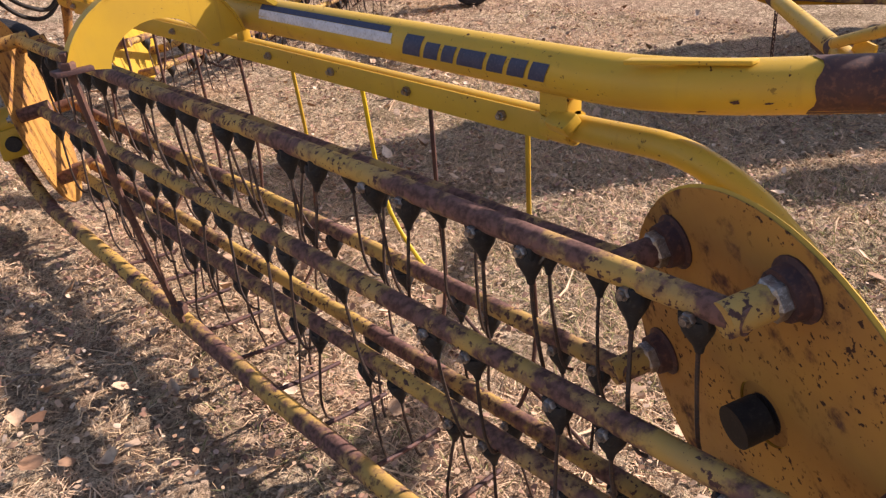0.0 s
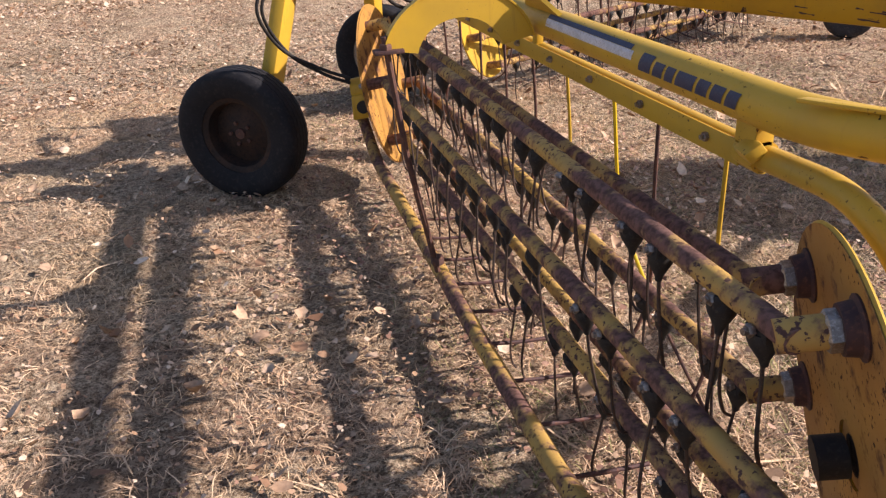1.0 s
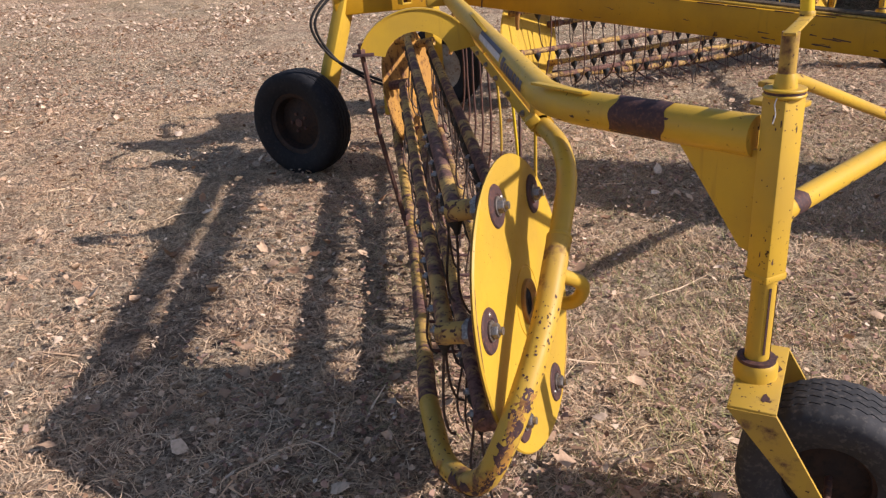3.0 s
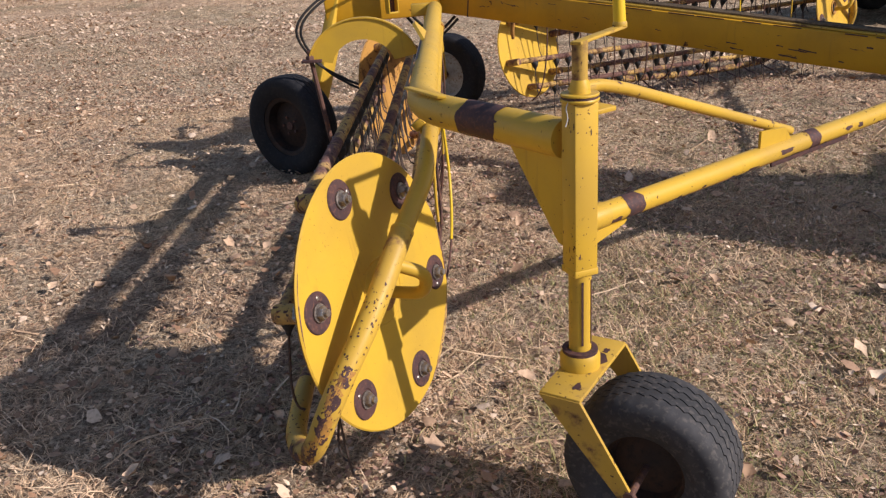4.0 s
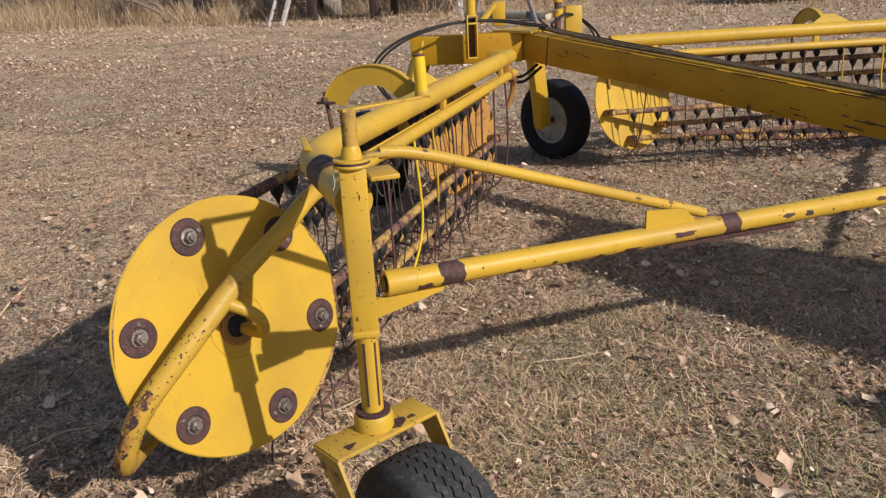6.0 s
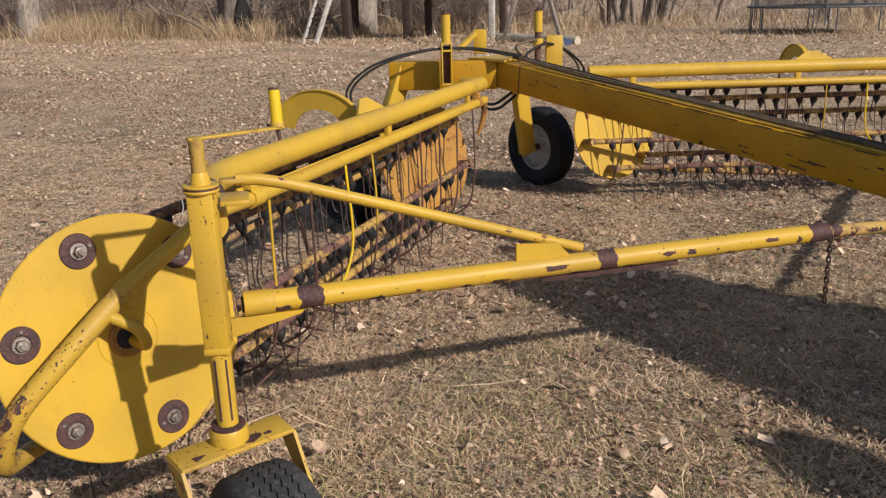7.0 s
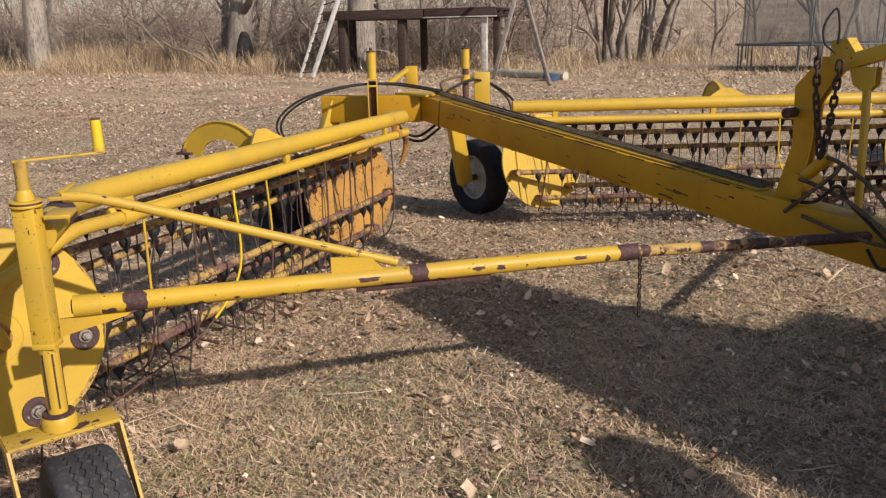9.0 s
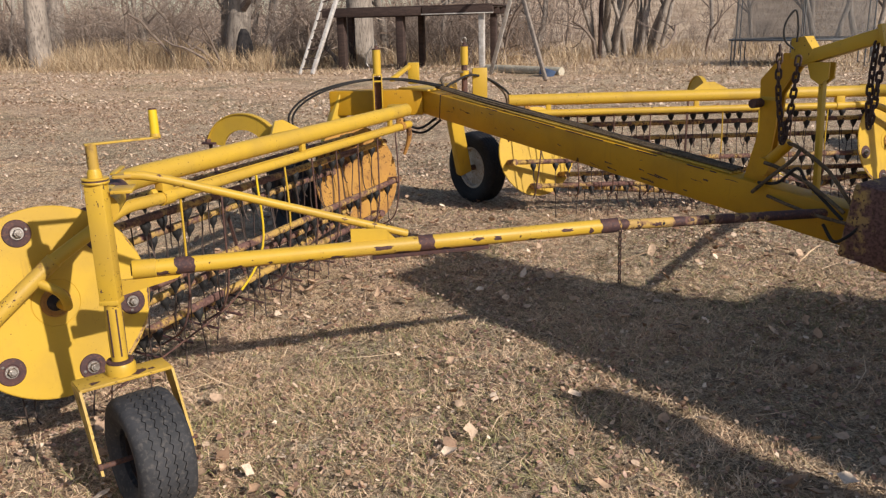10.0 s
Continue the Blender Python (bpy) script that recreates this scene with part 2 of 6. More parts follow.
def ground_material():
    m, nt, b = nodes_of("trampled_dirt_and_dead_grass")
    t = Tree(nt)
    big, mid = t.noise(0.55, 5, 0.6), t.noise(4.0, 6, 0.65)
    fine, hair = t.noise(38, 5, 0.7), t.noise(150, 4, 0.7)
    col = t.mix(t.ramp(big, 0.36, 0.66), (0.40, 0.243, 0.152), (0.305, 0.181, 0.116))
    col = t.mix(t.math("MULTIPLY", t.ramp(mid, 0.46, 0.68), 0.75), col, (0.54, 0.348, 0.212))
    col = t.mix(t.math("MULTIPLY", t.ramp(t.noise(1.3, 4), 0.5, 0.66), 0.5), col, (0.29, 0.222, 0.115))
    col = t.mix(t.ramp(fine, 0.52, 0.72), col, (0.70, 0.475, 0.30))
    col = t.mix(t.math("MULTIPLY", t.ramp(hair, 0.45, 0.7), 0.8), col, (0.125, 0.07, 0.046))
    sep = nt.nodes.new("ShaderNodeSeparateXYZ")
    nt.links.new(t.co, sep.inputs[0])
    open_side = t.math("ADD", t.math("MULTIPLY", sep.outputs[0], -1.0), t.math("MULTIPLY", t.noise(0.7, 4), 3.0))
    col = t.mix(t.math("MULTIPLY", t.ramp(open_side, -0.4, 1.4), 0.75), col, t.mix(t.ramp(fine, 0.4, 0.62), (0.50, 0.335, 0.216), (0.93, 0.685, 0.47)))
    yard = t.math("ADD", sep.outputs[1], t.math("MULTIPLY", t.noise(0.3, 3), 5.0))
    chaff = t.math("ADD", t.math("MULTIPLY", fine, 0.5), t.math("MULTIPLY", t.noise(11, 5, 0.7), 0.5))
    col = t.mix(t.math("MULTIPLY", t.ramp(yard, 6.0, 12.0), 0.8), col, t.mix(t.ramp(chaff, 0.43, 0.60), (0.31, 0.21, 0.137), (0.82, 0.605, 0.415)))
    col = t.mix(t.math("MULTIPLY", t.ramp(t.noise(0.8, 6, 0.7), 0.5, 0.64), 0.6), col, (0.245, 0.165, 0.108))
    col = t.mix(t.math("MULTIPLY", t.ramp(t.noise(1.15, 6, 0.7), 0.52, 0.64), 0.55), col, t.mix(t.ramp(chaff, 0.42, 0.58), (0.46, 0.33, 0.22), (0.86, 0.66, 0.46)))
    col = t.mix(t.math("MULTIPLY", t.ramp(open_side, 1.2, 3.2), 0.6), col, t.mix(t.ramp(chaff, 0.40, 0.58), (0.52, 0.365, 0.245), (0.95, 0.725, 0.52)))
    moss = t.math("MULTIPLY", t.ramp(t.noise(0.45, 6, 0.7), 0.48, 0.62), t.ramp(sep.outputs[1], 5.0, 9.0))
    col = t.mix(t.math("MULTIPLY", moss, 0.55), col, t.mix(t.ramp(fine, 0.4, 0.65), (0.175, 0.155, 0.085), (0.40, 0.335, 0.205)))
    lawn = t.math("SUBTRACT", t.math("SUBTRACT", sep.outputs[0], t.math("MULTIPLY", sep.outputs[1], 0.9)), t.math("MULTIPLY", t.noise(0.9, 5, 0.65), 1.6))
    col = t.mix(t.math("MULTIPLY", t.math("MULTIPLY", t.ramp(lawn, -0.9, 0.5), t.ramp(t.noise(2.6, 6, 0.7), 0.42, 0.56)), 0.85), col, t.mix(t.ramp(t.math("ADD", t.math("MULTIPLY", fine, 0.6), t.math("MULTIPLY", hair, 0.4)), 0.42, 0.60), (0.27, 0.185, 0.112), (0.92, 0.735, 0.51)))
    gaps = t.math("MULTIPLY", t.ramp(lawn, -1.2, 0.2), t.ramp(t.noise(95, 4, 0.75), 0.50, 0.60))
    col = t.mix(t.math("MULTIPLY", gaps, 0.75), col, (0.085, 0.055, 0.036))
    # brown soil between the baskets, its tone also deepening the shadow there
    between = t.math("ADD", t.math("MULTIPLY", sep.outputs[0], 1.0), t.math("ADD", t.math("MULTIPLY", sep.outputs[1], 0.4), t.math("MULTIPLY", t.noise(1.6, 5, 0.65), 1.6)))
    deep = t.math("ADD", sep.outputs[1], t.math("MULTIPLY", t.noise(1.1, 5, 0.65), 2.0))
    dirt = t.math("MULTIPLY", t.math("MULTIPLY", t.ramp(between, 3.4, 4.8), t.ramp(deep, 3.2, 5.0)), t.math("SUBTRACT", 1.0, t.ramp(deep, 8.0, 10.5)))
    col = t.mix(t.math("MULTIPLY", dirt, 0.6), col, t.mix(t.ramp(fine, 0.4, 0.65), (0.205, 0.122, 0.078), (0.40, 0.262, 0.17)))
    wild = t.math("ADD", sep.outputs[1], t.math("MULTIPLY", t.noise(0.12, 3), 14.0))
    col = t.mix(t.ramp(wild, 36.0, 50.0), col, t.mix(t.math("ADD", t.math("MULTIPLY", mid, 0.5), t.math("MULTIPLY", t.ramp(t.noise(0.35, 6, 0.7), 0.4, 0.62), 0.6)), (0.27, 0.19, 0.135), (0.62, 0.48, 0.345)))
    nt.links.new(col, b.inputs["Base Color"])
    b.inputs["Roughness"].default_value = 0.95
    b.inputs["Specular IOR Level"].default_value = 0.15
    t.bump(b, t.math("ADD", fine, t.math("MULTIPLY", hair, 0.6)), 1.0, 0.03)
    return m


GROUND = ground_material()


def net_material():
    m, nt, b = nodes_of("dark_safety_net")
    b.inputs["Base Color"].default_value = (0.11, 0.107, 0.105, 1)
    b.inputs["Roughness"].default_value = 0.9
    b.inputs["Alpha"].default_value = 0.36
    return m


NET = net_material()


# ---- shapes ----
def vec(p):
    return Vector((float(p[0]), float(p[1]), float(p[2])))


def frame_of(axis, up=(0, 0, 1)):
    z = vec(axis).normalized()
    u = vec(up)
    if abs(z.dot(u)) > 0.98:
        u = Vector((1, 0, 0))
    x = u.cross(z).normalized()
    return x, z.cross(x), z


def rounded(points, radius, steps=5):
    """A polyline with its inner corners turned into arcs."""
    pts = [vec(p) for p in points]
    out = [pts[0]]
    for a, b, c in zip(pts, pts[1:], pts[2:]):
        d0, d1 = (a - b), (c - b)
        k = min(radius, d0.length * 0.48, d1.length * 0.48)
        p, q = b + d0.normalized() * k, b + d1.normalized() * k
        for i in range(steps + 1):
            s = i / steps
            out.append(p * (1 - s) ** 2 + b * 2 * s * (1 - s) + q * s * s)
    return out + [pts[-1]]


def spline(points, steps=8):
    """A smooth curve through the points."""
    p = [vec(q) for q in points]
    p = [p[0] * 2 - p[1]] + p + [p[-1] * 2 - p[-2]]
    out = []
    for a, b, c, d in zip(p, p[1:], p[2:], p[3:]):
        for i in range(steps):
            s = i / steps
            out.append(0.5 * (2 * b + (c - a) * s + (2 * a - 5 * b + 4 * c - d) * s * s + (3 * b - a - 3 * c + d) * s ** 3))
    return out + [p[-2]]


class Geo:
    def __init__(self):
        self.v, self.f = [], []

    def add(self, verts, faces):
        n = len(self.v)
        self.v += [vec(p) for p in verts]
        self.f += [tuple(i + n for i in f) for f in faces]
        return self

    def tube(self, points, r, seg=12, r1=None):
        pts = [vec(p) for p in points]
        rings, x = [], None
        for i, p in enumerate(pts):
            d = (pts[min(i + 1, len(pts) - 1)] - pts[max(i - 1, 0)]).normalized()
            if x is None:
                x = frame_of(d)[0]
            x = (x - d * x.dot(d)).normalized()
            y = d.cross(x)
            k = r if r1 is None else r + (r1 - r) * i / (len(pts) - 1)
            rings.append([p + (x * math.cos(a) + y * math.sin(a)) * k for a in (2 * math.pi * j / seg for j in range(seg))])
        verts = [q for ring in rings for q in ring]
        faces = [(i * seg + j, i * seg + (j + 1) % seg, (i + 1) * seg + (j + 1) % seg, (i + 1) * seg + j) for i in range(len(pts) - 1) for j in range(seg)]
        faces.append(tuple(reversed(range(seg))))
        faces.append(tuple(range((len(pts) - 1) * seg, len(pts) * seg)))
        return self.add(verts, faces)

    def cyl(self, a, b, r, r1=None, seg=16):
        return self.tube([a, b], r, seg, r1)

    def lathe(self, centre, axis, profile, seg=32, closed=True):
        """profile: (radius, height along the axis)."""
        x, y, z = frame_of(axis)
        c = vec(centre)
        n = len(profile)
        verts = [c + (x * math.cos(a) + y * math.sin(a)) * r + z * h for a in (2 * math.pi * j / seg for j in range(seg)) for r, h in profile]
        last = n if closed else n - 1
        faces = [(j * n + i, ((j + 1) % seg) * n + i, ((j + 1) % seg) * n + (i + 1) % n, j * n + (i + 1) % n) for j in range(seg) for i in range(last)]
        return self.add(verts, faces)

    def box(self, centre, x, y, z, bevel=0.004):
        """x, y, z: half edges as vectors."""
        bm = bmesh.new()
        bmesh.ops.create_cube(bm, size=2)
        x, y, z, c = vec(x), vec(y), vec(z), vec(centre)
        for q in bm.verts:
            q.co = c + x * q.co.x + y * q.co.y + z * q.co.z
        bmesh.ops.recalc_face_normals(bm, faces=bm.faces[:])
        if bevel:
            bmesh.ops.bevel(bm, geom=bm.edges[:], offset=bevel, segments=2, affect="EDGES", profile=0.5)
        bmesh.ops.recalc_face_normals(bm, faces=bm.faces[:])
        bm.verts.ensure_lookup_table()
        self.add([q.co for q in bm.verts], [tuple(q.index for q in f.verts) for f in bm.faces])
        bm.free()
        return self

    def bar(self, a, b, w, h, up=(0, 0, 1), bevel=0.004):
        """A square bar from a to b, w wide and h high."""
        a, b = vec(a), vec(b)
        d = b - a
        x, y, z = frame_of(d, up)
        return self.box((a + b) / 2, x * w / 2, y * h / 2, d / 2, bevel)

    def prism(self, outline, thick):
        """A flat outline of places, pushed out by the vector thick."""
        p = [vec(q) for q in outline]
        t = vec(thick)
        n = len(p)
        faces = [tuple(range(n)), tuple(reversed(range(n, 2 * n)))]
        faces += [(i, i + n, (i + 1) % n + n, (i + 1) % n) for i in range(n)]
        return self.add(p + [q + t for q in p], faces)

    def hexagon(self, c, axis, r, h):
        return self.lathe(c, axis, [(0.0005, 0), (r, 0), (r, h * 0.8), (r * 0.85, h), (0.0005, h)], 6, False)


def ragged(a, b, r, seed, seg=22, wild=0.3):
    """A thin band round a pipe with uneven ends."""
    rnd = random.Random(seed)
    a, b = vec(a), vec(b)
    d = b - a
    x, y, _ = frame_of(d.normalized())
    g, v = Geo(), []
    e0 = [rnd.uniform(-wild, wild * 0.4) for _ in range(seg)]
    e1 = [1 + rnd.uniform(-wild * 0.4, wild) for _ in range(seg)]
    for e in (e0, e1):
        for j in range(seg):
            k = (e[j] * 2 + e[j - 1] + e[(j + 1) % seg]) / 4
            t = 2 * math.pi * j / seg
            v.append(a + d * k + (x * math.cos(t) + y * math.sin(t)) * r)
    return g.add(v, [(j, (j + 1) % seg, seg + (j + 1) % seg, seg + j) for j in range(seg)])


def blotch(a, b, r, where, out, spread, length, seed):
    """An uneven stain on a pipe from a to b: where is the distance along it, out the side it faces."""
    rnd = random.Random(seed)
    a, b = vec(a), vec(b)
    d = (b - a).normalized()
    x = vec(out)
    x = (x - d * x.dot(d)).normalized()
    y = d.cross(x)
    c = a + d * where
    n, rings = 16, (0.0, 0.35, 0.7, 1.0)
    reach = [rnd.uniform(0.45, 1.0) for _ in range(n)]
    v = []
    for k in rings:
        for i in range(n):
            t = 2 * math.pi * i / n
            m = k * (reach[i] if k > 0.5 else 0.7)
            turn = spread * math.sin(t) * m
            v.append(c + d * (length * math.cos(t) * m) + (x * math.cos(turn) + y * math.sin(turn)) * r)
    f = [(k * n + i, k * n + (i + 1) % n, (k + 1) * n + (i + 1) % n, (k + 1) * n + i) for k in range(3) for i in range(n)]
    return Geo().add(v, f)


ORIGIN = {}


def mesh_of(name, geo, material, shift=None, angle=38):
    me = bpy.data.meshes.new(name)
    s = shift or Vector()
    me.from_pydata([tuple(p - s) for p in geo.v], [], geo.f)
    bm = bmesh.new()
    bm.from_mesh(me)
    bmesh.ops.recalc_face_normals(bm, faces=bm.faces[:])
    bm.to_mesh(me)
    bm.free()
    me.polygons.foreach_set("use_smooth", [True] * len(me.polygons))
    me.set_sharp_from_angle(angle=radians(angle))
    me.materials.append(material)
    return me


def thing(name, origin, label, category, group="", kind=""):
    ob = new(name)
    ob.location = origin
    ob.empty_display_size = 0.1
    ORIGIN[ob.name] = vec(origin)
    return tagged(ob, label, category, group, kind)


def part(name, geo, material, parent, label="", angle=38):
    ob = new(name, mesh_of(name, geo, material, ORIGIN[parent.name], angle))
    ob.parent = parent
    ORIGIN[ob.name] = ORIGIN[parent.name]
    return tagged(ob, label) if label else ob


def piece(name, mesh, parent, place, turn=None):
    """A child on a shared mesh, at a place in the world."""
    ob = new(name, mesh)
    ob.parent = parent
    m = Matrix.Translation(vec(place) - ORIGIN[parent.name])
    ob.matrix_basis = m @ turn if turn else m
    return ob


def single(name, geo, material, label, category, origin=(0, 0, 0), group="", kind="", angle=38):
    ob = new(name, mesh_of(name, geo, material, vec(origin), angle))
    ob.location = origin
    ORIGIN[ob.name] = vec(origin)
    return tagged(ob, label, category, group, kind)


def quick(name, verts, quads, material):
    """A large mesh of quads from arrays."""
    me = bpy.data.meshes.new(name)
    n, k = len(verts), len(quads)
    me.vertices.add(n)
    me.vertices.foreach_set("co", verts.astype(np.float32).ravel())
    me.loops.add(4 * k)
    me.loops.foreach_set("vertex_index", quads.astype(np.int32).ravel())
    me.polygons.add(k)
    me.polygons.foreach_set("loop_start", np.arange(0, 4 * k, 4, dtype=np.int32))
    me.polygons.foreach_set("loop_total", np.full(k, 4, dtype=np.int32))
    me.update(calc_edges=True)
    me.validate()
    me.materials.append(material)
    return me


# ---- ground ----
def height(x, y):
    """Level round the rake, a slow rise to the trees and a hillside beyond."""
    x, y = np.asarray(x, float), np.asarray(y, float)
    d = np.hypot(x - 2, y - 2)
    s = np.clip((d - 8) / 14, 0, 1)
    far = np.clip((d - 42) / 90, 0, 1)
    z = 0.22 * s * s * (3 - 2 * s) + (4.0 + 5.0 * np.clip((x + 45) / 30, 0, 1)) * far * far * (3 - 2 * far)
    roll = 0.012 * np.sin(x * 1.7 + 0.6 * y) * np.sin(y * 1.3 - 0.4 * x) + 0.006 * np.sin(5.1 * x + 2.2) * np.sin(4.3 * y + 1.1)
    return z + roll


def ground_sheet():
    near = np.concatenate([np.arange(-4, 9, 0.06)])
    xs = np.unique(np.round(np.concatenate([np.linspace(-900, -60, 15), np.linspace(-60, -4, 57), near, np.linspace(9, 60, 52), np.linspace(60, 900, 15)]), 4))
    ys = np.unique(np.round(np.concatenate([np.linspace(-900, -40, 15), np.linspace(-40, -3, 38), np.arange(-3, 12, 0.06), np.linspace(12, 60, 49), np.linspace(60, 140, 17), np.linspace(140, 900, 15)]), 4))
    gx, gy = np.meshgrid(xs, ys)
    gz = height(gx, gy)
    rng = np.random.default_rng(3)
    close = (gx > -4) & (gx < 9) & (gy > -3) & (gy < 12)
    gz = gz + np.where(close, rng.normal(0, 0.009, gz.shape), 0)
    n = len(xs)
    v = np.stack([gx.ravel(), gy.ravel(), gz.ravel()], 1)
    i, j = np.meshgrid(np.arange(n - 1), np.arange(len(ys) - 1))
    a = (j * n + i).ravel()
    me = quick("ground", v, np.stack([a, a + 1, a + 1 + n, a + n], 1), GROUND)
    me.polygons.foreach_set("use_smooth", [True] * len(me.polygons))
    return tagged(new("ground", me), "trampled brown dirt with matted dead grass", "ground", kind="structure")


ground_sheet()


def blades(name, count, area, length, width, lift, material, label, category, seed, keep=None, short=False):
    """Bent blades of grass: six corners and two faces each, or four corners when short."""
    rng = np.random.default_rng(seed)
    x = rng.uniform(area[0], area[1], count)
    y = rng.uniform(area[2], area[3], count)
    if keep is not None:
        k = keep(x, y, rng)
        x, y = x[k], y[k]
        count = len(x)
    a = rng.uniform(0, 2 * np.pi, count)
    ln = rng.uniform(length[0], length[1], count)
    w = rng.uniform(width[0], width[1], count)
    h = rng.uniform(lift[0], lift[1], count) ** 1.0
    bend = rng.normal(0, 0.35, count)
    z = height(x, y)
    dx, dy = np.cos(a), np.sin(a)
    ex, ey = np.cos(a + bend), np.sin(a + bend)
    flat = np.sqrt(np.maximum(1 - h * h, 0.02))
    p0 = np.stack([x, y, z - 0.002], 1)
    p1 = p0 + np.stack([dx * flat * ln * 0.5, dy * flat * ln * 0.5, h * ln * 0.62 + 0.004], 1)
    p2 = p1 + np.stack([ex * flat * ln * 0.5, ey * flat * ln * 0.5, h * ln * 0.38 - 0.001], 1)
    twist = rng.uniform(-0.6, 0.6, count)
    s = np.stack([-dy * np.cos(twist), dx * np.cos(twist), np.sin(twist)], 1) * w[:, None] * 0.5
    if short:
        v = np.stack([p0 - s, p0 + s, p2 - s * 0.4, p2 + s * 0.4], 1).reshape(-1, 3)
        b = np.arange(count) * 4
        q = np.stack([b, b + 1, b + 3, b + 2], 1)
    else:
        v = np.stack([p0 - s, p0 + s, p1 - s, p1 + s, p2 - s * 0.35, p2 + s * 0.35], 1).reshape(-1, 3)
        b = np.arange(count) * 6
        q = np.concatenate([np.stack([b, b + 1, b + 3, b + 2], 1), np.stack([b + 2, b + 3, b + 5, b + 4], 1)])
    return tagged(new(name, quick(name, v, q, material)), label, category, kind="stuff")


def leaves(name, count, area, size, material, label, seed, keep=None, small=True, lift=0.0):
    """Curled dry leaves lying about."""
    rng = np.random.default_rng(seed)
    x = rng.uniform(area[0], area[1], count)
    y = rng.uniform(area[2], area[3], count)
    if keep is not None:
        k = keep(x, y, rng)
        x, y = x[k], y[k]
        count = len(x)
    a = rng.uniform(0, 2 * np.pi, count)
    s = rng.uniform(size[0], size[1], count)
    curl = rng.uniform(-0.25, 0.7, count) * s * rng.choice((0.4, 1.0, 1.3), count)
    tilt = rng.normal(0, 0.34, (count, 2))
    z = height(x, y) + 0.012 + lift + rng.uniform(0, 0.012, count)
    if small:
        spots = ((-1.0, 0.0), (-0.4, 0.55), (0.45, 0.5), (1.0, 0.05), (0.4, -0.5), (-0.35, -0.55))
    else:
        spots = tuple((a, b * w) for a, w in ((-1.0, 0.12), (-0.35, 0.62), (0.45, 0.55), (1.0, 0.06)) for b in (-1, 0, 1))
    rows = []
    for along, side in spots:
        lx, ly = along * s * 0.62 + s * rng.normal(0, 0.09, count), side * s * rng.uniform(0.35, 1.25, count)
        lz = curl * (abs(side) * 1.2 + along ** 2 * 0.8) + lx * tilt[:, 0] + ly * tilt[:, 1]
        rows.append(np.stack([x + lx * np.cos(a) - ly * np.sin(a), y + lx * np.sin(a) + ly * np.cos(a), z + lz], 1))
    v = np.stack(rows, 1).reshape(-1, 3)
    b = np.arange(count) * len(spots)
    if small:
        q = np.concatenate([np.stack([b, b + 1, b + 2, b + 3], 1), np.stack([b, b + 3, b + 4, b + 5], 1)])
    else:
        q = np.concatenate([np.stack([b + 3 * k + c, b + 3 * k + c + 1, b + 3 * k + c + 4, b + 3 * k + c + 3], 1) for k in range(3) for c in range(2)])
    me = quick(name, v, q, material)
    me.polygons.foreach_set("use_smooth", [True] * len(me.polygons))
    return tagged(new(name, me), label, "leaves", kind="stuff")


def clumps(name, count, each, area, material, label, seed):
    """Matted tufts: blades that sprawl out of common roots."""
    rng = np.random.default_rng(seed)
    cx, cy = rng.uniform(area[0], area[1], count), rng.uniform(area[2], area[3], count)
    k = patchy(cx, cy, rng)
    cx, cy = np.repeat(cx[k], each), np.repeat(cy[k], each)
    n = len(cx)
    way = np.repeat(rng.uniform(0, 2 * np.pi, n // each), each) + rng.normal(0, 0.8, n)
    x, y = cx + rng.normal(0, 0.014, n), cy + rng.normal(0, 0.014, n)
    ln, w = rng.uniform(0.018, 0.062, n), rng.uniform(0.0012, 0.0032, n)
    up = rng.uniform(0.1, 0.75, n)
    flat = np.sqrt(1 - up * up)
    d = np.stack([np.cos(way), np.sin(way)], 1)
    p0 = np.stack([x, y, height(x, y) - 0.002], 1)
    p1 = p0 + np.concatenate([d * (flat * ln * 0.5)[:, None], (up * ln * 0.6)[:, None]], 1)
    p2 = p1 + np.concatenate([d * (ln * 0.5)[:, None], (-0.15 * up * ln)[:, None]], 1)
    s = np.stack([-d[:, 1], d[:, 0], rng.uniform(-0.5, 0.5, n)], 1) * w[:, None] * 0.5
    v = np.stack([p0 - s, p0 + s, p1 - s, p1 + s, p2 - s * 0.3, p2 + s * 0.3], 1).reshape(-1, 3)
    b = np.arange(n) * 6
    q = np.concatenate([np.stack([b, b + 1, b + 3, b + 2], 1), np.stack([b + 2, b + 3, b + 5, b + 4], 1)])
    return tagged(new(name, quick(name, v, q, material)), label, "grass", kind="stuff")


def cloud(x, y, cell, seed):
    """Smooth random values from 0 to 1 over the ground, one knot a cell."""
    grid = np.random.default_rng(seed).uniform(0, 1, (256, 256))
    u, v = x / cell + 400.0, y / cell + 400.0
    i, j = np.floor(u).astype(int), np.floor(v).astype(int)
    a, b = u - i, v - j
    a, b = a * a * (3 - 2 * a), b * b * (3 - 2 * b)
    at = lambda p, q: grid[p % 256, q % 256]
    return (at(i, j) * (1 - a) + at(i + 1, j) * a) * (1 - b) + (at(i, j + 1) * (1 - a) + at(i + 1, j + 1) * a) * b


def bare_dirt(x, y):
    """From 0 to 1: the trampled dirt between the two baskets."""
    step = lambda v, a, b: np.clip((v - a) / (b - a), 0, 1)
    return step(x + 0.4 * y, 3.1, 4.1) * step(y, 2.7, 4.2) * (1 - step(y, 7.5, 9.5)) * (1 - step(x, 6.5, 8.0))


def patchy(x, y, rng):
    m = -0.16 * bare_dirt(x, y) + 0.45 * cloud(x, y, 0.9, 1) + 0.35 * cloud(x, y, 0.27, 2) + 0.2 * cloud(x, y, 0.11, 3)
    return rng.uniform(0.18, 0.80, len(x)) < m


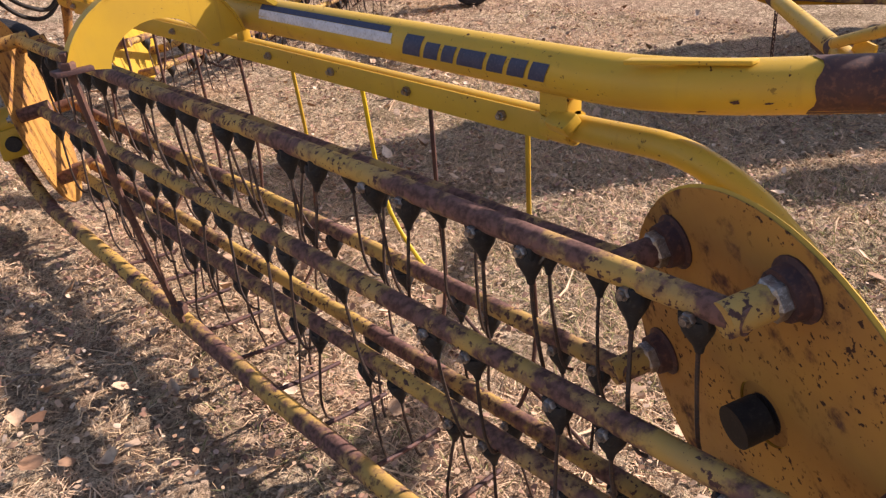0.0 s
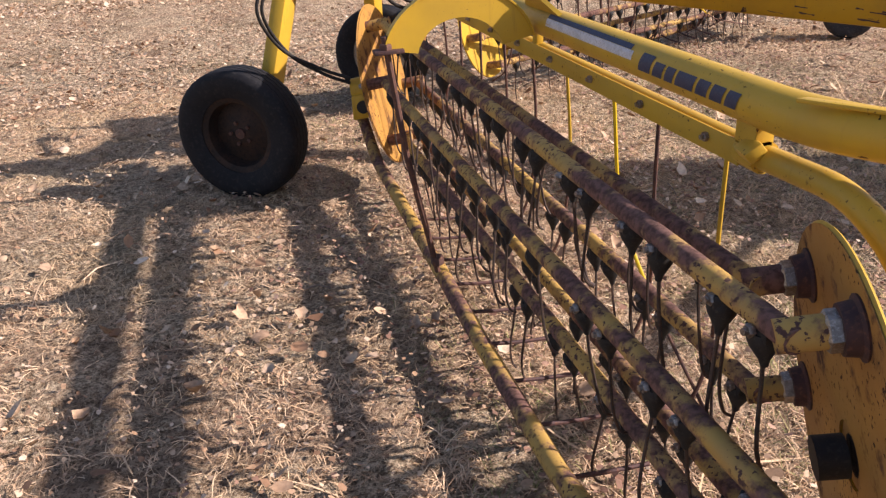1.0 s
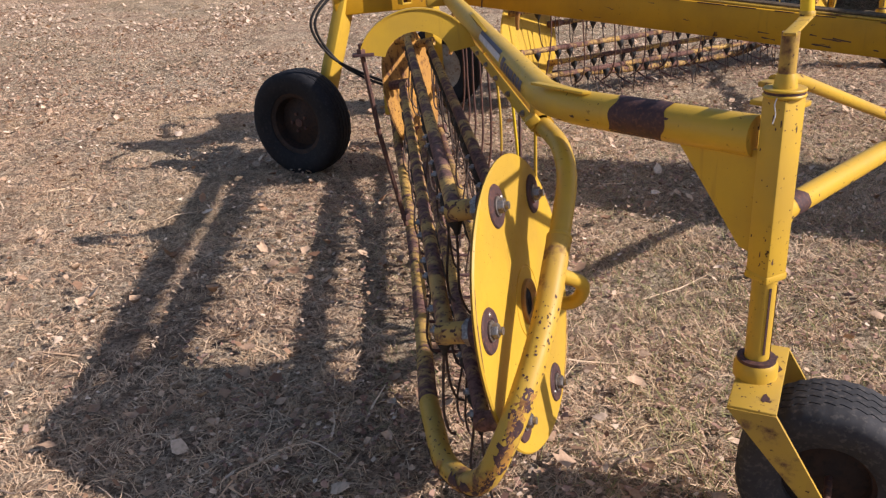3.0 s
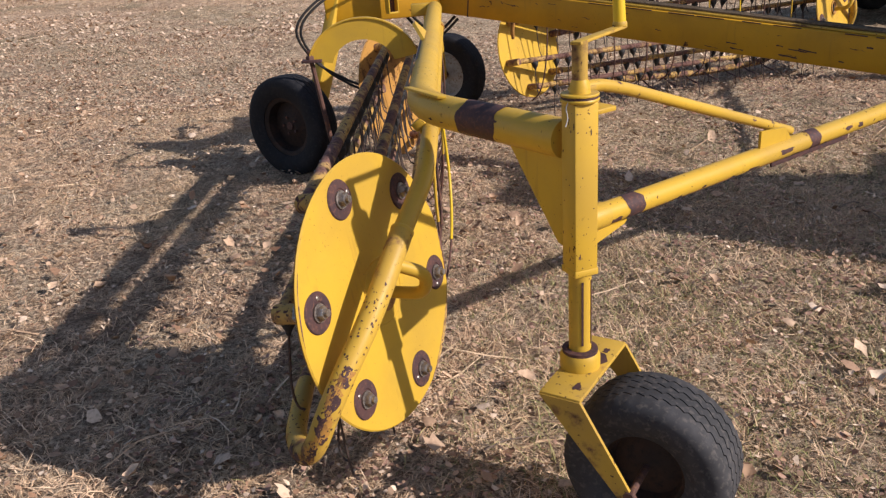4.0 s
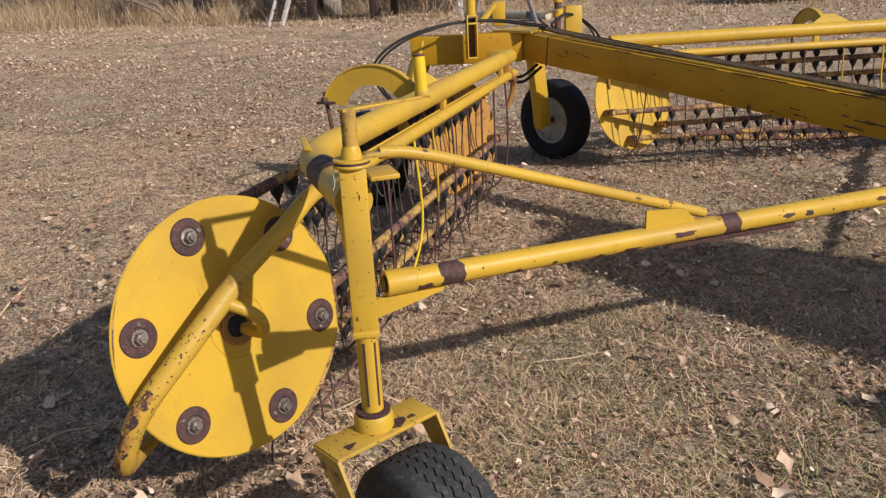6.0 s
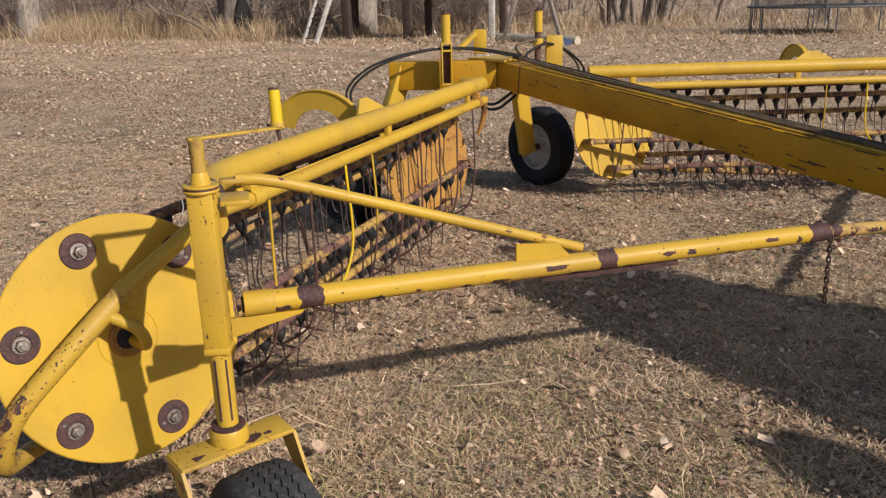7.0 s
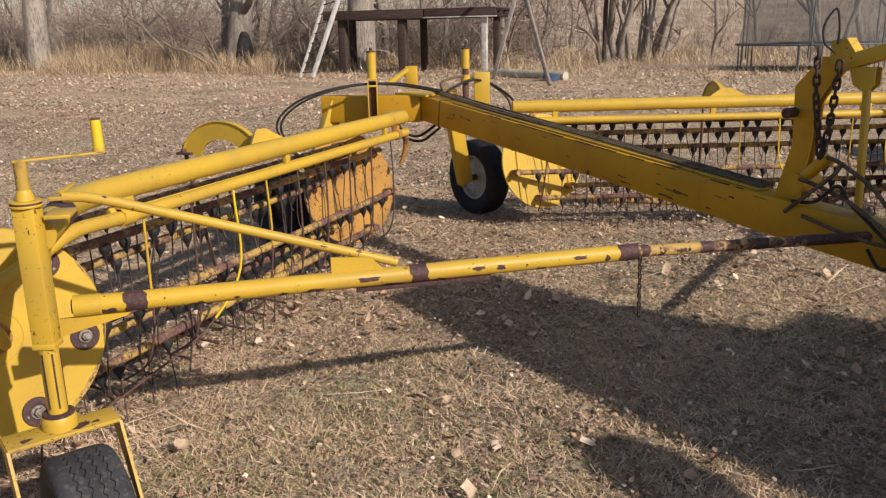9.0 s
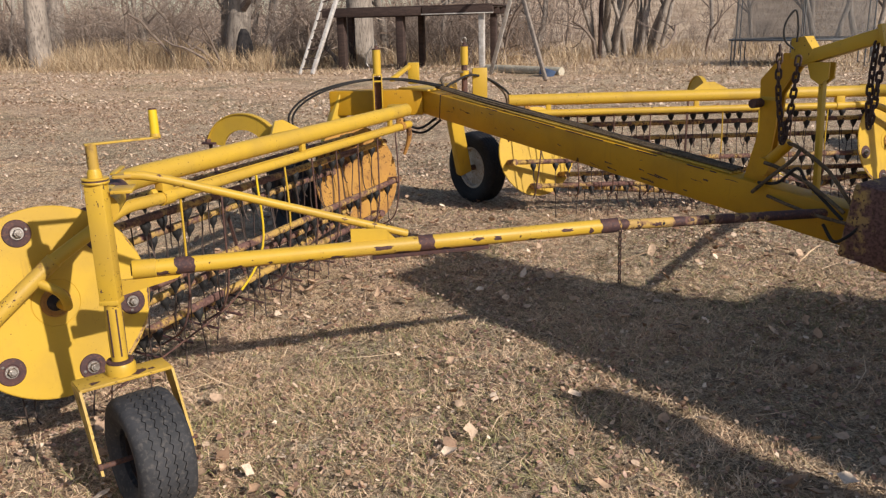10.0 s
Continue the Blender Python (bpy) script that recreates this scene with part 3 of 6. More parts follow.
def drifts(x, y, rng):
    """Leaves gather in loose drifts."""
    m = 0.5 * cloud(x, y, 0.7, 4) + 0.5 * cloud(x, y, 0.22, 5)
    return rng.uniform(0.2, 0.85, len(x)) < m


def yard_drifts(x, y, rng):
    m = 0.5 * cloud(x, y, 2.6, 6) + 0.5 * cloud(x, y, 0.7, 7)
    return rng.uniform(0.3, 0.8, len(x)) < m


def grassy(x, y, rng):
    m = 0.16 * np.clip(np.sin(3.1 * x + 1.7 * y) + np.sin(2.3 * y - 2.9 * x) + np.sin(5.7 * x), 0, 2) + 0.9 * np.exp(-((x - 2.4) ** 2 + (y - 1.2) ** 2) / 0.25) + 0.6 * np.exp(-((x - 2.8) ** 2 + (y - 1.9) ** 2) / 0.2) + np.exp(-((x - 3.1) ** 2 + (y - 1.2) ** 2) / 0.7) + 0.7 * np.exp(-((x - 2.5) ** 2 + (y - 2.1) ** 2) / 0.5) + 0.6 * np.exp(-((x - 4.3) ** 2 + (y - 3.6) ** 2) / 0.6) + 0.05
    return rng.uniform(0, 1.1, len(x)) < m


def lawn(x, y, rng):
    m = np.clip(0.3 * (x - 0.9 * y) + 0.3, 0, 0.4) + 0.8 * cloud(x, y, 0.45, 14) + 0.5 * cloud(x, y, 0.15, 15)
    return rng.uniform(0.75, 1.25, len(x)) < m


def littered(x, y, rng):
    thin = np.clip(0.5 - 0.4 * x, 0, 0.35)
    return rng.uniform(0.25, 0.9, len(x)) < 0.5 * cloud(x, y, 0.5, 8) + 0.5 * cloud(x, y, 0.16, 9) - thin


NEAR = (-2.6, 6.2, -0.6, 7.0)
clumps("grass_tufts", 24000, 15, NEAR, STRAW, "sprawling tufts of bleached dead grass", 19)
blades("dead_grass", 300000, NEAR, (0.022, 0.085), (0.0014, 0.0038), (0.02, 0.42), STRAW, "matted dead straw-coloured grass lying on dirt", "grass", 5, patchy)
blades("loose_straw", 700, NEAR, (0.10, 0.34), (0.0035, 0.008), (0.06, 0.2), STRAW, "long loose straws and thin twigs on the dirt", "straw", 16)
blades("sparse_green_grass", 62000, (1.2, 6.0, -0.5, 5.5), (0.025, 0.075), (0.0015, 0.0033), (0.15, 0.7), GREENISH, "thin tufts of half-green winter grass", "grass", 6, grassy)
blades("side_dead_grass", 150000, (-10, -2.6, -1, 6.6), (0.02, 0.085), (0.002, 0.0055), (0.03, 0.3), STRAW, "dry grass beside the parked rake", "grass", 29, patchy, short=True)
leaves("side_leaves", 34000, (-10, -2.6, -1, 6.8), (0.007, 0.027), LEAF, "small dry leaves in the open yard", 30, drifts)
blades("lawn_straw", 150000, (1.4, 5.8, -0.4, 3.4), (0.02, 0.07), (0.0018, 0.0042), (0.05, 0.6), STRAW, "bleached matted straw of the winter lawn", "grass", 35, lawn, short=True)
blades("outer_dead_grass", 60000, (-5, 8, -6, -0.5), (0.03, 0.1), (0.003, 0.007), (0.05, 0.5), STRAW, "dead grass on the open side of the yard", "grass", 36, patchy, short=True)
blades("far_dead_grass", 220000, (-17, 12, 6, 24), (0.03, 0.12), (0.004, 0.009), (0.04, 0.36), STRAW, "dry grass stubble across the open yard", "grass", 7, patchy, short=True)
blades("chopped_straw", 165000, (-2.6, 6.2, -0.6, 6.6), (0.012, 0.045), (0.0014, 0.0036), (0.0, 0.3), STRAW, "short chopped bits of dead grass", "grass", 20, patchy, short=True)


def twigs():
    g, rnd = Geo(), random.Random(31)
    for _ in range(46):
        x, y, a = rnd.uniform(-2, 5.6), rnd.uniform(0.2, 6.5), rnd.uniform(0, 6.283)
        pts = []
        for i in range(5):
            pts.append((x, y, float(height(x, y)) + 0.014 + 0.012 * math.sin(i * 1.6)))
            a += rnd.gauss(0, 0.35)
            step = rnd.uniform(0.025, 0.075)
            x, y = x + step * math.cos(a), y + step * math.sin(a)
        g.tube(pts, rnd.uniform(0.002, 0.0042), 5, 0.0015)
    return single("fallen_twigs", g, TWIG, "thin crooked twigs lying on the dirt", "twigs", kind="stuff")


leaves("leaf_fragments", 60000, (-2.6, 6.2, -0.6, 7.5), (0.006, 0.019), LEAF, "broken bits of dry leaves in the grass", 18, drifts, lift=0.012)
leaves("leaf_litter", 70000, (-2.6, 6.2, -0.6, 7.5), (0.006, 0.022), LITTER, "dark rotting leaf bits matted in the grass", 21, littered)
leaves("fallen_leaves", 3600, (-2.6, 6.2, -0.6, 7.5), (0.014, 0.05), LEAF, "curled dry leaves scattered on the dirt", 8, drifts, small=False, lift=0.02)
leaves("yard_leaves", 90000, (-14, 12, 6.5, 13), (0.008, 0.034), LEAF, "small dry leaves strewn over the yard", 10, yard_drifts)
leaves("far_fallen_leaves", 105000, (-26, 14, 12, 29), (0.018, 0.06), LEAF_PALE, "pale dry leaves covering the yard", 9, yard_drifts)

twigs()

# ---- hay rake: one basket ----
IN = Vector((-0.8974, 0.4055, -0.1739)).normalized()
OUT = -IN
DISC = Vector((1.657, 1.1975, 0.5623))
U = Vector((0.4118, 0.9113, 0.0)).normalized()
W = U.cross(OUT).normalized()
if W.z < 0:
    W = -W
BARS_LONG = 2.87
REAR = DISC + IN * 0.18 + Vector((0, BARS_LONG, 0))
PIVOTS = [math.radians(46.5 + 60 * k) for k in range(6)]
PINS = [U * math.cos(a) * 0.300 + W * math.sin(a) * 0.300 for a in PIVOTS]


def reel_disc(parent, c, out, name, material):
    g = Geo()
    g.lathe(c, out, [(0.055, -0.004), (0.372, -0.004), (0.376, 0.0), (0.372, 0.004), (0.094, 0.004), (0.092, 0.0015), (0.0895, 0.0015), (0.088, 0.004), (0.058, 0.004)], 72)
    disc = part(name, g, material, parent, "round yellow steel end plate with rust-ringed bolts" if material == YELLOW else "round end plate, its paint weathered to rusty orange")
    part("inner_face", Geo().lathe(c, -out, [(0.056 if material == YELLOW else 0.0005, 0.005), (0.3725, 0.005), (0.3725, 0.0065), (0.056 if material == YELLOW else 0.0005, 0.0065)], 60), ORANGE_RUST, disc, "rust-stained inner face")
    hub = -0.002 if material == YELLOW else 0.002
    part("hub_bearing", Geo().lathe(c, out, [(0.034, hub), (0.0575, hub), (0.0575, 0.012), (0.05, 0.014), (0.04, 0.006), (0.034, 0.004)], 28), ORANGE_RUST, disc, "rusty hub bearing")
    if material == YELLOW:
        part("hub_shaft", Geo().cyl(c - out * 0.06, c - out * 0.012, 0.036, seg=20), RUBBER, disc, "black hub housing")
    # near-black disc closes the hub hole, in place of the shade inside
    part("hub_pin", Geo().lathe(c, out, [(0.0005, hub), (0.036, hub), (0.036, 0.003), (0.0005, 0.003)], 16, False), CHAR, disc)
    for p in PINS:
        q = c + p
        part("washer", Geo().lathe(q, out, [(0.012, 0.003), (0.052, 0.003), (0.053, 0.005), (0.05, 0.0085), (0.03, 0.0095), (0.027, 0.007), (0.012, 0.007)], 28), PURPLE_RUST, disc, "round rust-stained washer")
        edge = p.cross(out).normalized() * 0.036
        part("set_screw", Geo().lathe(q + edge + out * 0.007, out, [(0.0005, 0), (0.0065, 0), (0.0065, 0.003), (0.004, 0.005), (0.0005, 0.005)], 10, False), STEEL, disc)
        nut = Geo().lathe(q + out * 0.008, out, [(0.0005, 0), (0.024, 0), (0.024, 0.004), (0.0005, 0.004)], 20, False)
        nut.hexagon(q + out * 0.011, out, 0.018, 0.016).cyl(q + out * 0.02, q + out * 0.036, 0.0095, seg=10)
        part("bolt", nut, STEEL, disc, "bright worn bolt and nut")
    return disc


def tine_mesh(kind):
    g = Geo()
    lean = (0.0, 0.02, -0.015)[kind]
    pts = [(0, 0, -0.05), (lean * 0.3, 0.003, -0.12), (lean, 0.0, -0.22), (lean + 0.012, -0.006, -0.275), (lean + 0.03, -0.01, -0.29)]
    g.tube(spline([(x, y, z) for x, y, z in pts], 3), 0.0036, 6)
    return mesh_of("tine", g, WIRE)


def mount_mesh():
    g = Geo()
    g.lathe((0, 0, -0.072), (0, 0, 1), [(0.0005, 0), (0.006, 0.0), (0.009, 0.012), (0.022, 0.036), (0.026, 0.05), (0.023, 0.06), (0.0005, 0.062)], 12, False)
    g.box((0, 0, -0.012), (0.018, 0, 0), (0, 0.022, 0), (0, 0, 0.012), 0.004)
    return mesh_of("rubber_mount", g, RUBBER)


def bolt_mesh():
    g = Geo().hexagon((0, 0, 0), (-1, 0, 0), 0.011, 0.01)
    g.cyl((-0.008, 0, 0), (-0.016, 0, 0), 0.006, seg=8)
    return mesh_of("bolt", g, STEEL)


TINES = [tine_mesh(k) for k in range(3)]
MOUNT = mount_mesh()
SMALL_BOLT = bolt_mesh()


def arc_band(centre, r0, r1, a0, a1, y0, y1, steps=18, flat=1.0):
    """A curved flat plate in the x-z plane."""
    outer = [(centre[0] + r1 * math.cos(a), y0, centre[1] + flat * r1 * math.sin(a)) for a in (a0 + (a1 - a0) * i / steps for i in range(steps + 1))]
    inner = [(centre[0] + r0 * math.cos(a), y0, centre[1] + flat * r0 * math.sin(a)) for a in (a1 + (a0 - a1) * i / steps for i in range(steps + 1))]
    g = Geo()
    n = steps + 1
    front = outer + inner[::-1]
    verts = [vec(p) for p in front] + [vec((p[0], y1, p[2])) for p in front]
    m = 2 * n
    faces = []
    for i in range(steps):
        faces += [(i, i + 1, n + i + 1, n + i), (m + i, m + n + i, m + n + i + 1, m + i + 1), (i, m + i, m + i + 1, i + 1), (n + i, n + i + 1, m + n + i + 1, m + n + i)]
    faces += [(0, n, m + n, m), (steps, m + steps, m + n + steps, n + steps)]
    return g.add(verts, faces)


def build_basket():
    rake = thing("rake_basket", (1.7, 2.6, 0.0), "yellow side-delivery rake basket with rusty tooth bars and worn decals", "hay rake", "pair of rake baskets")
    # main tube with its bend towards the caster post
    tube = Geo().tube(rounded([(1.776, 4.415, 0.987), (1.786, 1.50, 0.993), (2.135, 1.02, 1.0)], 0.16, 8), 0.046, 24)
    main = part("main_tube", tube, YELLOW_SPECK, rake, "round yellow main tube with chipped paint")
    part("tube_cap", Geo().lathe((1.776, 4.413, 0.987), (0, 1, 0), [(0.0005, 0), (0.047, 0), (0.047, 0.005), (0.0005, 0.006)], 24, False), YELLOW, main)
    part("burnt_band", ragged((1.925, 1.309, 0.9965), (2.005, 1.199, 0.998), 0.0468, 5, 26, 0.16), PURPLE_RUST, main, "band of burnt, rusted paint")
    rib = Geo().box((1.80, 1.46, 1.041), (0.012, 0.0, 0), (-0.05, 0.085, 0), (0, 0, 0.004), 0.002)
    part("weld_strip", rib, YELLOW_SPECK, main)
    rub = random.Random(23)
    for s in (0.22, 0.27, 1.55, 2.2):
        part("rust_stain", blotch((1.786, 1.50, 0.993), (1.776, 4.415, 0.987), 0.0464, s, (-1, 0, rub.uniform(-0.9, 0.4)), rub.uniform(0.06, 0.14), rub.uniform(0.004, 0.010), int(s * 100)), PURPLE_RUST, main)
    for s in (0.06, 0.11, 0.16, 0.34, 0.39):
        part("rust_stain", blotch((1.786, 1.50, 0.993), (2.135, 1.02, 1.0), 0.0464, s, (-0.8, -0.6, rub.uniform(-0.8, 0.5)), rub.uniform(0.06, 0.16), rub.uniform(0.004, 0.012), int(s * 100)), PURPLE_RUST, main)
    gus = Geo().prism([(2.012, 1.163, 0.965), (2.14, 0.985, 0.975), (2.14, 0.985, 0.735), (2.115, 1.02, 0.745)], (0.008, 0.006, 0))
    part("gusset", gus, YELLOW, rake, "triangular yellow gusset plate")
    # decals, laid on the tube
    def decal(y0, y1, a0, a1, material, slant=0.0):
        g, rows = Geo(), 6
        v, f = [], []
        for i in range(rows + 1):
            a = math.radians(a0 + (a1 - a0) * i / rows)
            for y in (y0, y1):
                yy = y + slant * i / rows
                x = 1.785 - 0.0035 * (yy - 1.5) / 2.9
                v.append((x - 0.0472 * math.cos(a), yy, 0.992 + 0.0472 * math.sin(a)))
        f = [(2 * i, 2 * i + 1, 2 * i + 3, 2 * i + 2) for i in range(rows)]
        return g.add(v, f)
    part("decal_stripe", decal(2.165, 2.70, 34, 52, NAVY), NAVY, main, "faded navy decal stripe")
    part("decal_stripe", decal(2.15, 2.70, 5, 33, WHITE), WHITE, main, "faded white decal stripe")
    y = 2.115
    for w, top in ((0.056, 40), (0.043, 28), (0.036, 28), (0.072, 28), (0.043, 28), (0.043, 28), (0.039, 28)):
        part("decal_block", decal(y - w, y, -14, top, NAVY, -0.012), NAVY, main, "plain navy decal block")
        y -= w + 0.011
    # stripper bar with its bolts and rods
    sbar = Geo()
    sbar.tube(rounded([(1.802, 1.71, 0.882), (1.80, 4.42, 0.884)], 0.09, 6), 0.0265, 16)
    strip = part("stripper_bar", sbar, YELLOW_SPECK, rake, "yellow stripper bar carrying steel stripper rods")
    part("bar_face", Geo().box((1.776, 2.99, 0.880), (0.003, 0, 0), (0, 1.25, 0), (0, 0, 0.027), 0.002), YELLOW_SPECK, strip)
    part("end_clamp", Geo().box((1.79, 4.27, 0.905), (0.022, 0, 0), (0, 0.022, 0), (0, 0, 0.04), 0.006).cyl((1.80, 4.245, 0.884), (1.80, 4.295, 0.884), 0.033), ORANGE_RUST, strip, "rusty orange end clamp")
    part("end_flap", Geo().tube(spline([(1.80, 4.40, 0.875), (1.795, 4.425, 0.80), (1.775, 4.425, 0.72), (1.755, 4.41, 0.66)], 4), 0.023, 12, 0.012), ORANGE_RUST, strip, "bent rusty end piece")
    rng = random.Random(4)
    for k in range(9):
        yk = 1.856 + 0.295 * k
        piece("bolt", SMALL_BOLT, strip, (1.772, yk, 0.884))
        ys = 1.79 + 0.295 * k + (0.025 if k < 2 else 0.008)
        dy = rng.uniform(-0.02, 0.02)
        if k == 2:
            continue
        rod = spline([(1.80, ys, 0.87), (1.806 + rng.uniform(-0.01, 0.01), ys, 0.62), (1.80, ys + dy, 0.40), (1.75, ys + dy * 2, 0.24), (1.62, ys + dy * 2, 0.15)], 5)
        if k in (0, 3):
            top = part("stripper_rod", Geo().tube(rod[:8], 0.0054, 8), YELLOW, strip, "thin yellow rod")
            part("rod_tail", Geo().tube(rod[7:], 0.005, 8), RUSTY, top, "rusted tail of the rod")
        else:
            part("stripper_rod", Geo().tube(rod, 0.0054, 8), RUSTY, strip, "thin rusty rod")
    way = spline([(1.815, 2.39, 0.86), (1.84, 2.36, 0.5), (1.83, 2.1, 0.3), (1.78, 1.75, 0.2), (1.72, 1.4, 0.12)], 6)
    bent = part("stripper_rod", Geo().tube(way[:12], 0.0058, 8), YELLOW_BRIGHT, strip, "bent yellow rod reaching forward")
    part("rod_tail", Geo().tube(way[11:], 0.0046, 8), RUSTY, bent, "rusted tail of the rod")
    # clamp between main tube and stripper bar
    cl = Geo().box((1.795, 1.725, 0.93), (0.022, 0, 0), (0, 0.035, 0), (0, 0, 0.045), 0.005)
    cl.cyl((1.80, 1.69, 0.882), (1.80, 1.755, 0.882), 0.034)
    cl.box((1.772, 1.70, 0.90), (0.016, -0.004, 0.012), (0.006, 0.03, 0), (-0.01, 0, 0.012), 0.005)
    part("clamp", cl, YELLOW_SPECK, rake, "welded yellow clamp")
    for yy in (2.9, 4.1):
        part("hanger", Geo().box((1.79, yy, 0.93), (0.012, 0, 0), (0, 0.02, 0), (0, 0, 0.03), 0.003), YELLOW, rake)
    # bow pipe round the front plate, running back as the low guard
    joint = (1.729, 1.145, 0.746)
    upper = rounded([(1.802, 1.70, 0.882), (1.802, 1.46, 0.89), (1.793, 1.325, 0.842), joint, (1.71, 1.10, 0.71)], 0.11, 8)
    pipe = part("bow_pipe", Geo().tube(upper, 0.0262, 18), YELLOW_SPECK, rake, "bent yellow guard pipe speckled with rust")
    lower = rounded([joint, (1.655, 0.965, 0.605), (1.562, 0.83, 0.46), (1.485, 0.83, 0.285), (1.41, 0.99, 0.24), (1.39, 1.30, 0.232), (1.40, 1.75, 0.125), (1.41, 2.4, 0.115), (1.405, 3.2, 0.16), (1.39, 3.95, 0.22), (1.38, 4.2, 0.36)], 0.085, 7)
    cut = next(i for i, q in enumerate(lower) if q.y > 1.28 and q.z < 0.3)
    first = vec(joint)
    ahead = (lower[1] - first).normalized()
    part("lower_pipe", Geo().tube([first - ahead * 0.006] + lower[1:cut + 1], 0.0305, 18, 0.0275), YELLOW_WORN, pipe, "thicker lower pipe, scraped down to rust")
    rub = random.Random(31)
    for i in range(2, cut - 2):
        run = (lower[i] - lower[i - 1]).length
        for _ in range(5 if lower[i].z > 0.4 else 4):
            side = (rub.uniform(-0.5, 1), rub.uniform(-1, 0.5), rub.uniform(-0.5, 1))
            part("rust_stain", blotch(lower[i - 1], lower[i + 1], 0.0309, run * rub.uniform(0.2, 1.6), side, rub.uniform(0.05, 0.16), rub.uniform(0.002, 0.006), rub.randrange(9999)), PURPLE_RUST, pipe, "dark rust speck")
        if lower[i].z < 0.5:
            for mat in (PURPLE_RUST, ORANGE_RUST):
                side = (rub.uniform(-0.6, 0.3), -1.0, rub.uniform(-0.6, 0.4))
                part("rust_stain", blotch(lower[i - 1], lower[i + 1], 0.0305, run * 0.8, side, rub.uniform(0.3, 0.8), rub.uniform(0.012, 0.03), rub.randrange(9999)), mat, pipe, "paint scraped down to rust")
    part("pipe_lip", Geo().lathe(first - ahead * 0.012, ahead, [(0.026, 0.0), (0.0285, 0.0), (0.0312, 0.004), (0.0312, 0.012), (0.026, 0.012)], 20), YELLOW_SPECK, pipe)
    part("guard_pipe", Geo().tube(lower[cut:], 0.0272, 14), YELLOW_RUSTY, rake, "long low guard pipe, half its yellow paint rusted off")
    stub = rounded([(1.705, 1.075, 0.69), (1.788, 1.115, 0.64), (1.776, 1.15, 0.568), (1.68, 1.20, 0.555)], 0.06, 5)
    part("hub_bracket", Geo().tube(stub, 0.0175, 14), YELLOW, pipe, "short bent pipe holding the hub")
    for k in range(9):
        yk = 1.75 + 0.21 * k
        part("guard_rod", Geo().tube([(1.40, yk, 0.13), (1.52, yk + 0.02, 0.10), (1.64, yk + 0.03, 0.085)], 0.0065, 7), PURPLE_RUST, rake, "short dark steel rod")
    # end plates
    front = reel_disc(rake, DISC, OUT, "end_disc", YELLOW)
    over = OUT.cross(U).normalized()
    over = over if over.z > 0 else -over
    rub = random.Random(41)
    for a0, a1, deep in ((-68, -22, 0.017), (-18, 8, 0.010), (20, 34, 0.005), (150, 178, 0.005)):
        n = 14
        turn = [math.radians(a0 + (a1 - a0) * k / n) for k in range(n + 1)]
        spot = lambda a, r: DISC + OUT * 0.0041 + (U * math.cos(a) + over * math.sin(a)) * r
        inner = [spot(a, 0.3705 - deep * rub.uniform(0.5, 1.0) * math.sin(math.pi * (k + 0.3) / (n + 0.6))) for k, a in enumerate(turn)]
        part("rub_mark", Geo().prism([spot(a, 0.3712) for a in turn] + inner[::-1], OUT * 0.0006), YELLOW_RUSTY, front, "paint rubbed off along the rim")
    reel_disc(rake, REAR, IN, "end_disc", ORANGE_RUST)
    motor = Geo().cyl(REAR + IN * 0.03, REAR + IN * 0.16, 0.06, seg=20)
    motor.box(REAR + IN * 0.10 + Vector((0, 0, -0.07)), IN * 0.06, U * 0.07, Vector((0, 0, 0.06)), 0.01)
    port = REAR + IN * 0.10 + Vector((0, 0, -0.07)) - U * 0.07
    part("motor_port", Geo().cyl(port + U * 0.005, port - U * 0.018, 0.03, seg=16), RUBBER, rake, "black motor port")
    part("drive_motor", motor, YELLOW, rake, "yellow hydraulic drive motor housing")
    # tooth bars
    rnd = random.Random(11)
    for i, p in enumerate(PINS):
        a = DISC + p + IN * 0.10
        b = a + Vector((0, BARS_LONG - 0.04, 0))
        tooth = part("tooth_bar", Geo().tube([a + Vector((0, -0.02, 0)), b], 0.0205, 12), YELLOW_RUSTY, rake, "rusted yellow tooth bar with black rubber tine mounts")
        knuckle = Geo().cyl(DISC + p + IN * 0.005, DISC + p + IN * 0.118, 0.0255, seg=16)
        part("knuckle", knuckle, YELLOW_RUSTY, tooth)
        part("bearing", Geo().lathe(DISC + p + IN * 0.004, IN, [(0.0005, 0.0), (0.047, 0.0), (0.048, 0.006), (0.040, 0.010), (0.037, 0.03), (0.0005, 0.032)], 20, False), PURPLE_RUST, tooth, "dark rusty bearing")
        part("lock_nut", Geo().hexagon(DISC + p + IN * 0.034, IN, 0.031, 0.020), STEEL, tooth, "worn steel lock nut")
        part("knuckle", Geo().cyl(REAR + p - IN * 0.005, REAR + p - IN * 0.118, 0.0255, seg=16), YELLOW_RUSTY, tooth)
        for k in range(10):
            for dy in (0.03, 0.135):
                y = a.y + 0.02 + 0.295 * k + dy + rnd.uniform(-0.006, 0.006)
                if rnd.random() < 0.03 or y > b.y - 0.03:
                    continue
                at = (a.x, y, a.z - 0.008)
                turn = Matrix.Rotation(rnd.uniform(-0.12, 0.12), 4, "Y") @ Matrix.Rotation(rnd.gauss(0, 0.07), 4, "X") @ Matrix.Rotation(rnd.uniform(-0.6, 0.6), 4, "Z")
                piece("rubber_mount", MOUNT, tooth, at, turn)
                if y < 1.95:
                    piece("bolt", SMALL_BOLT, tooth, (a.x - 0.019, y, a.z - 0.016))
                piece("tine", TINES[rnd.choice((0, 0, 0, 1, 2))], tooth, at, turn)
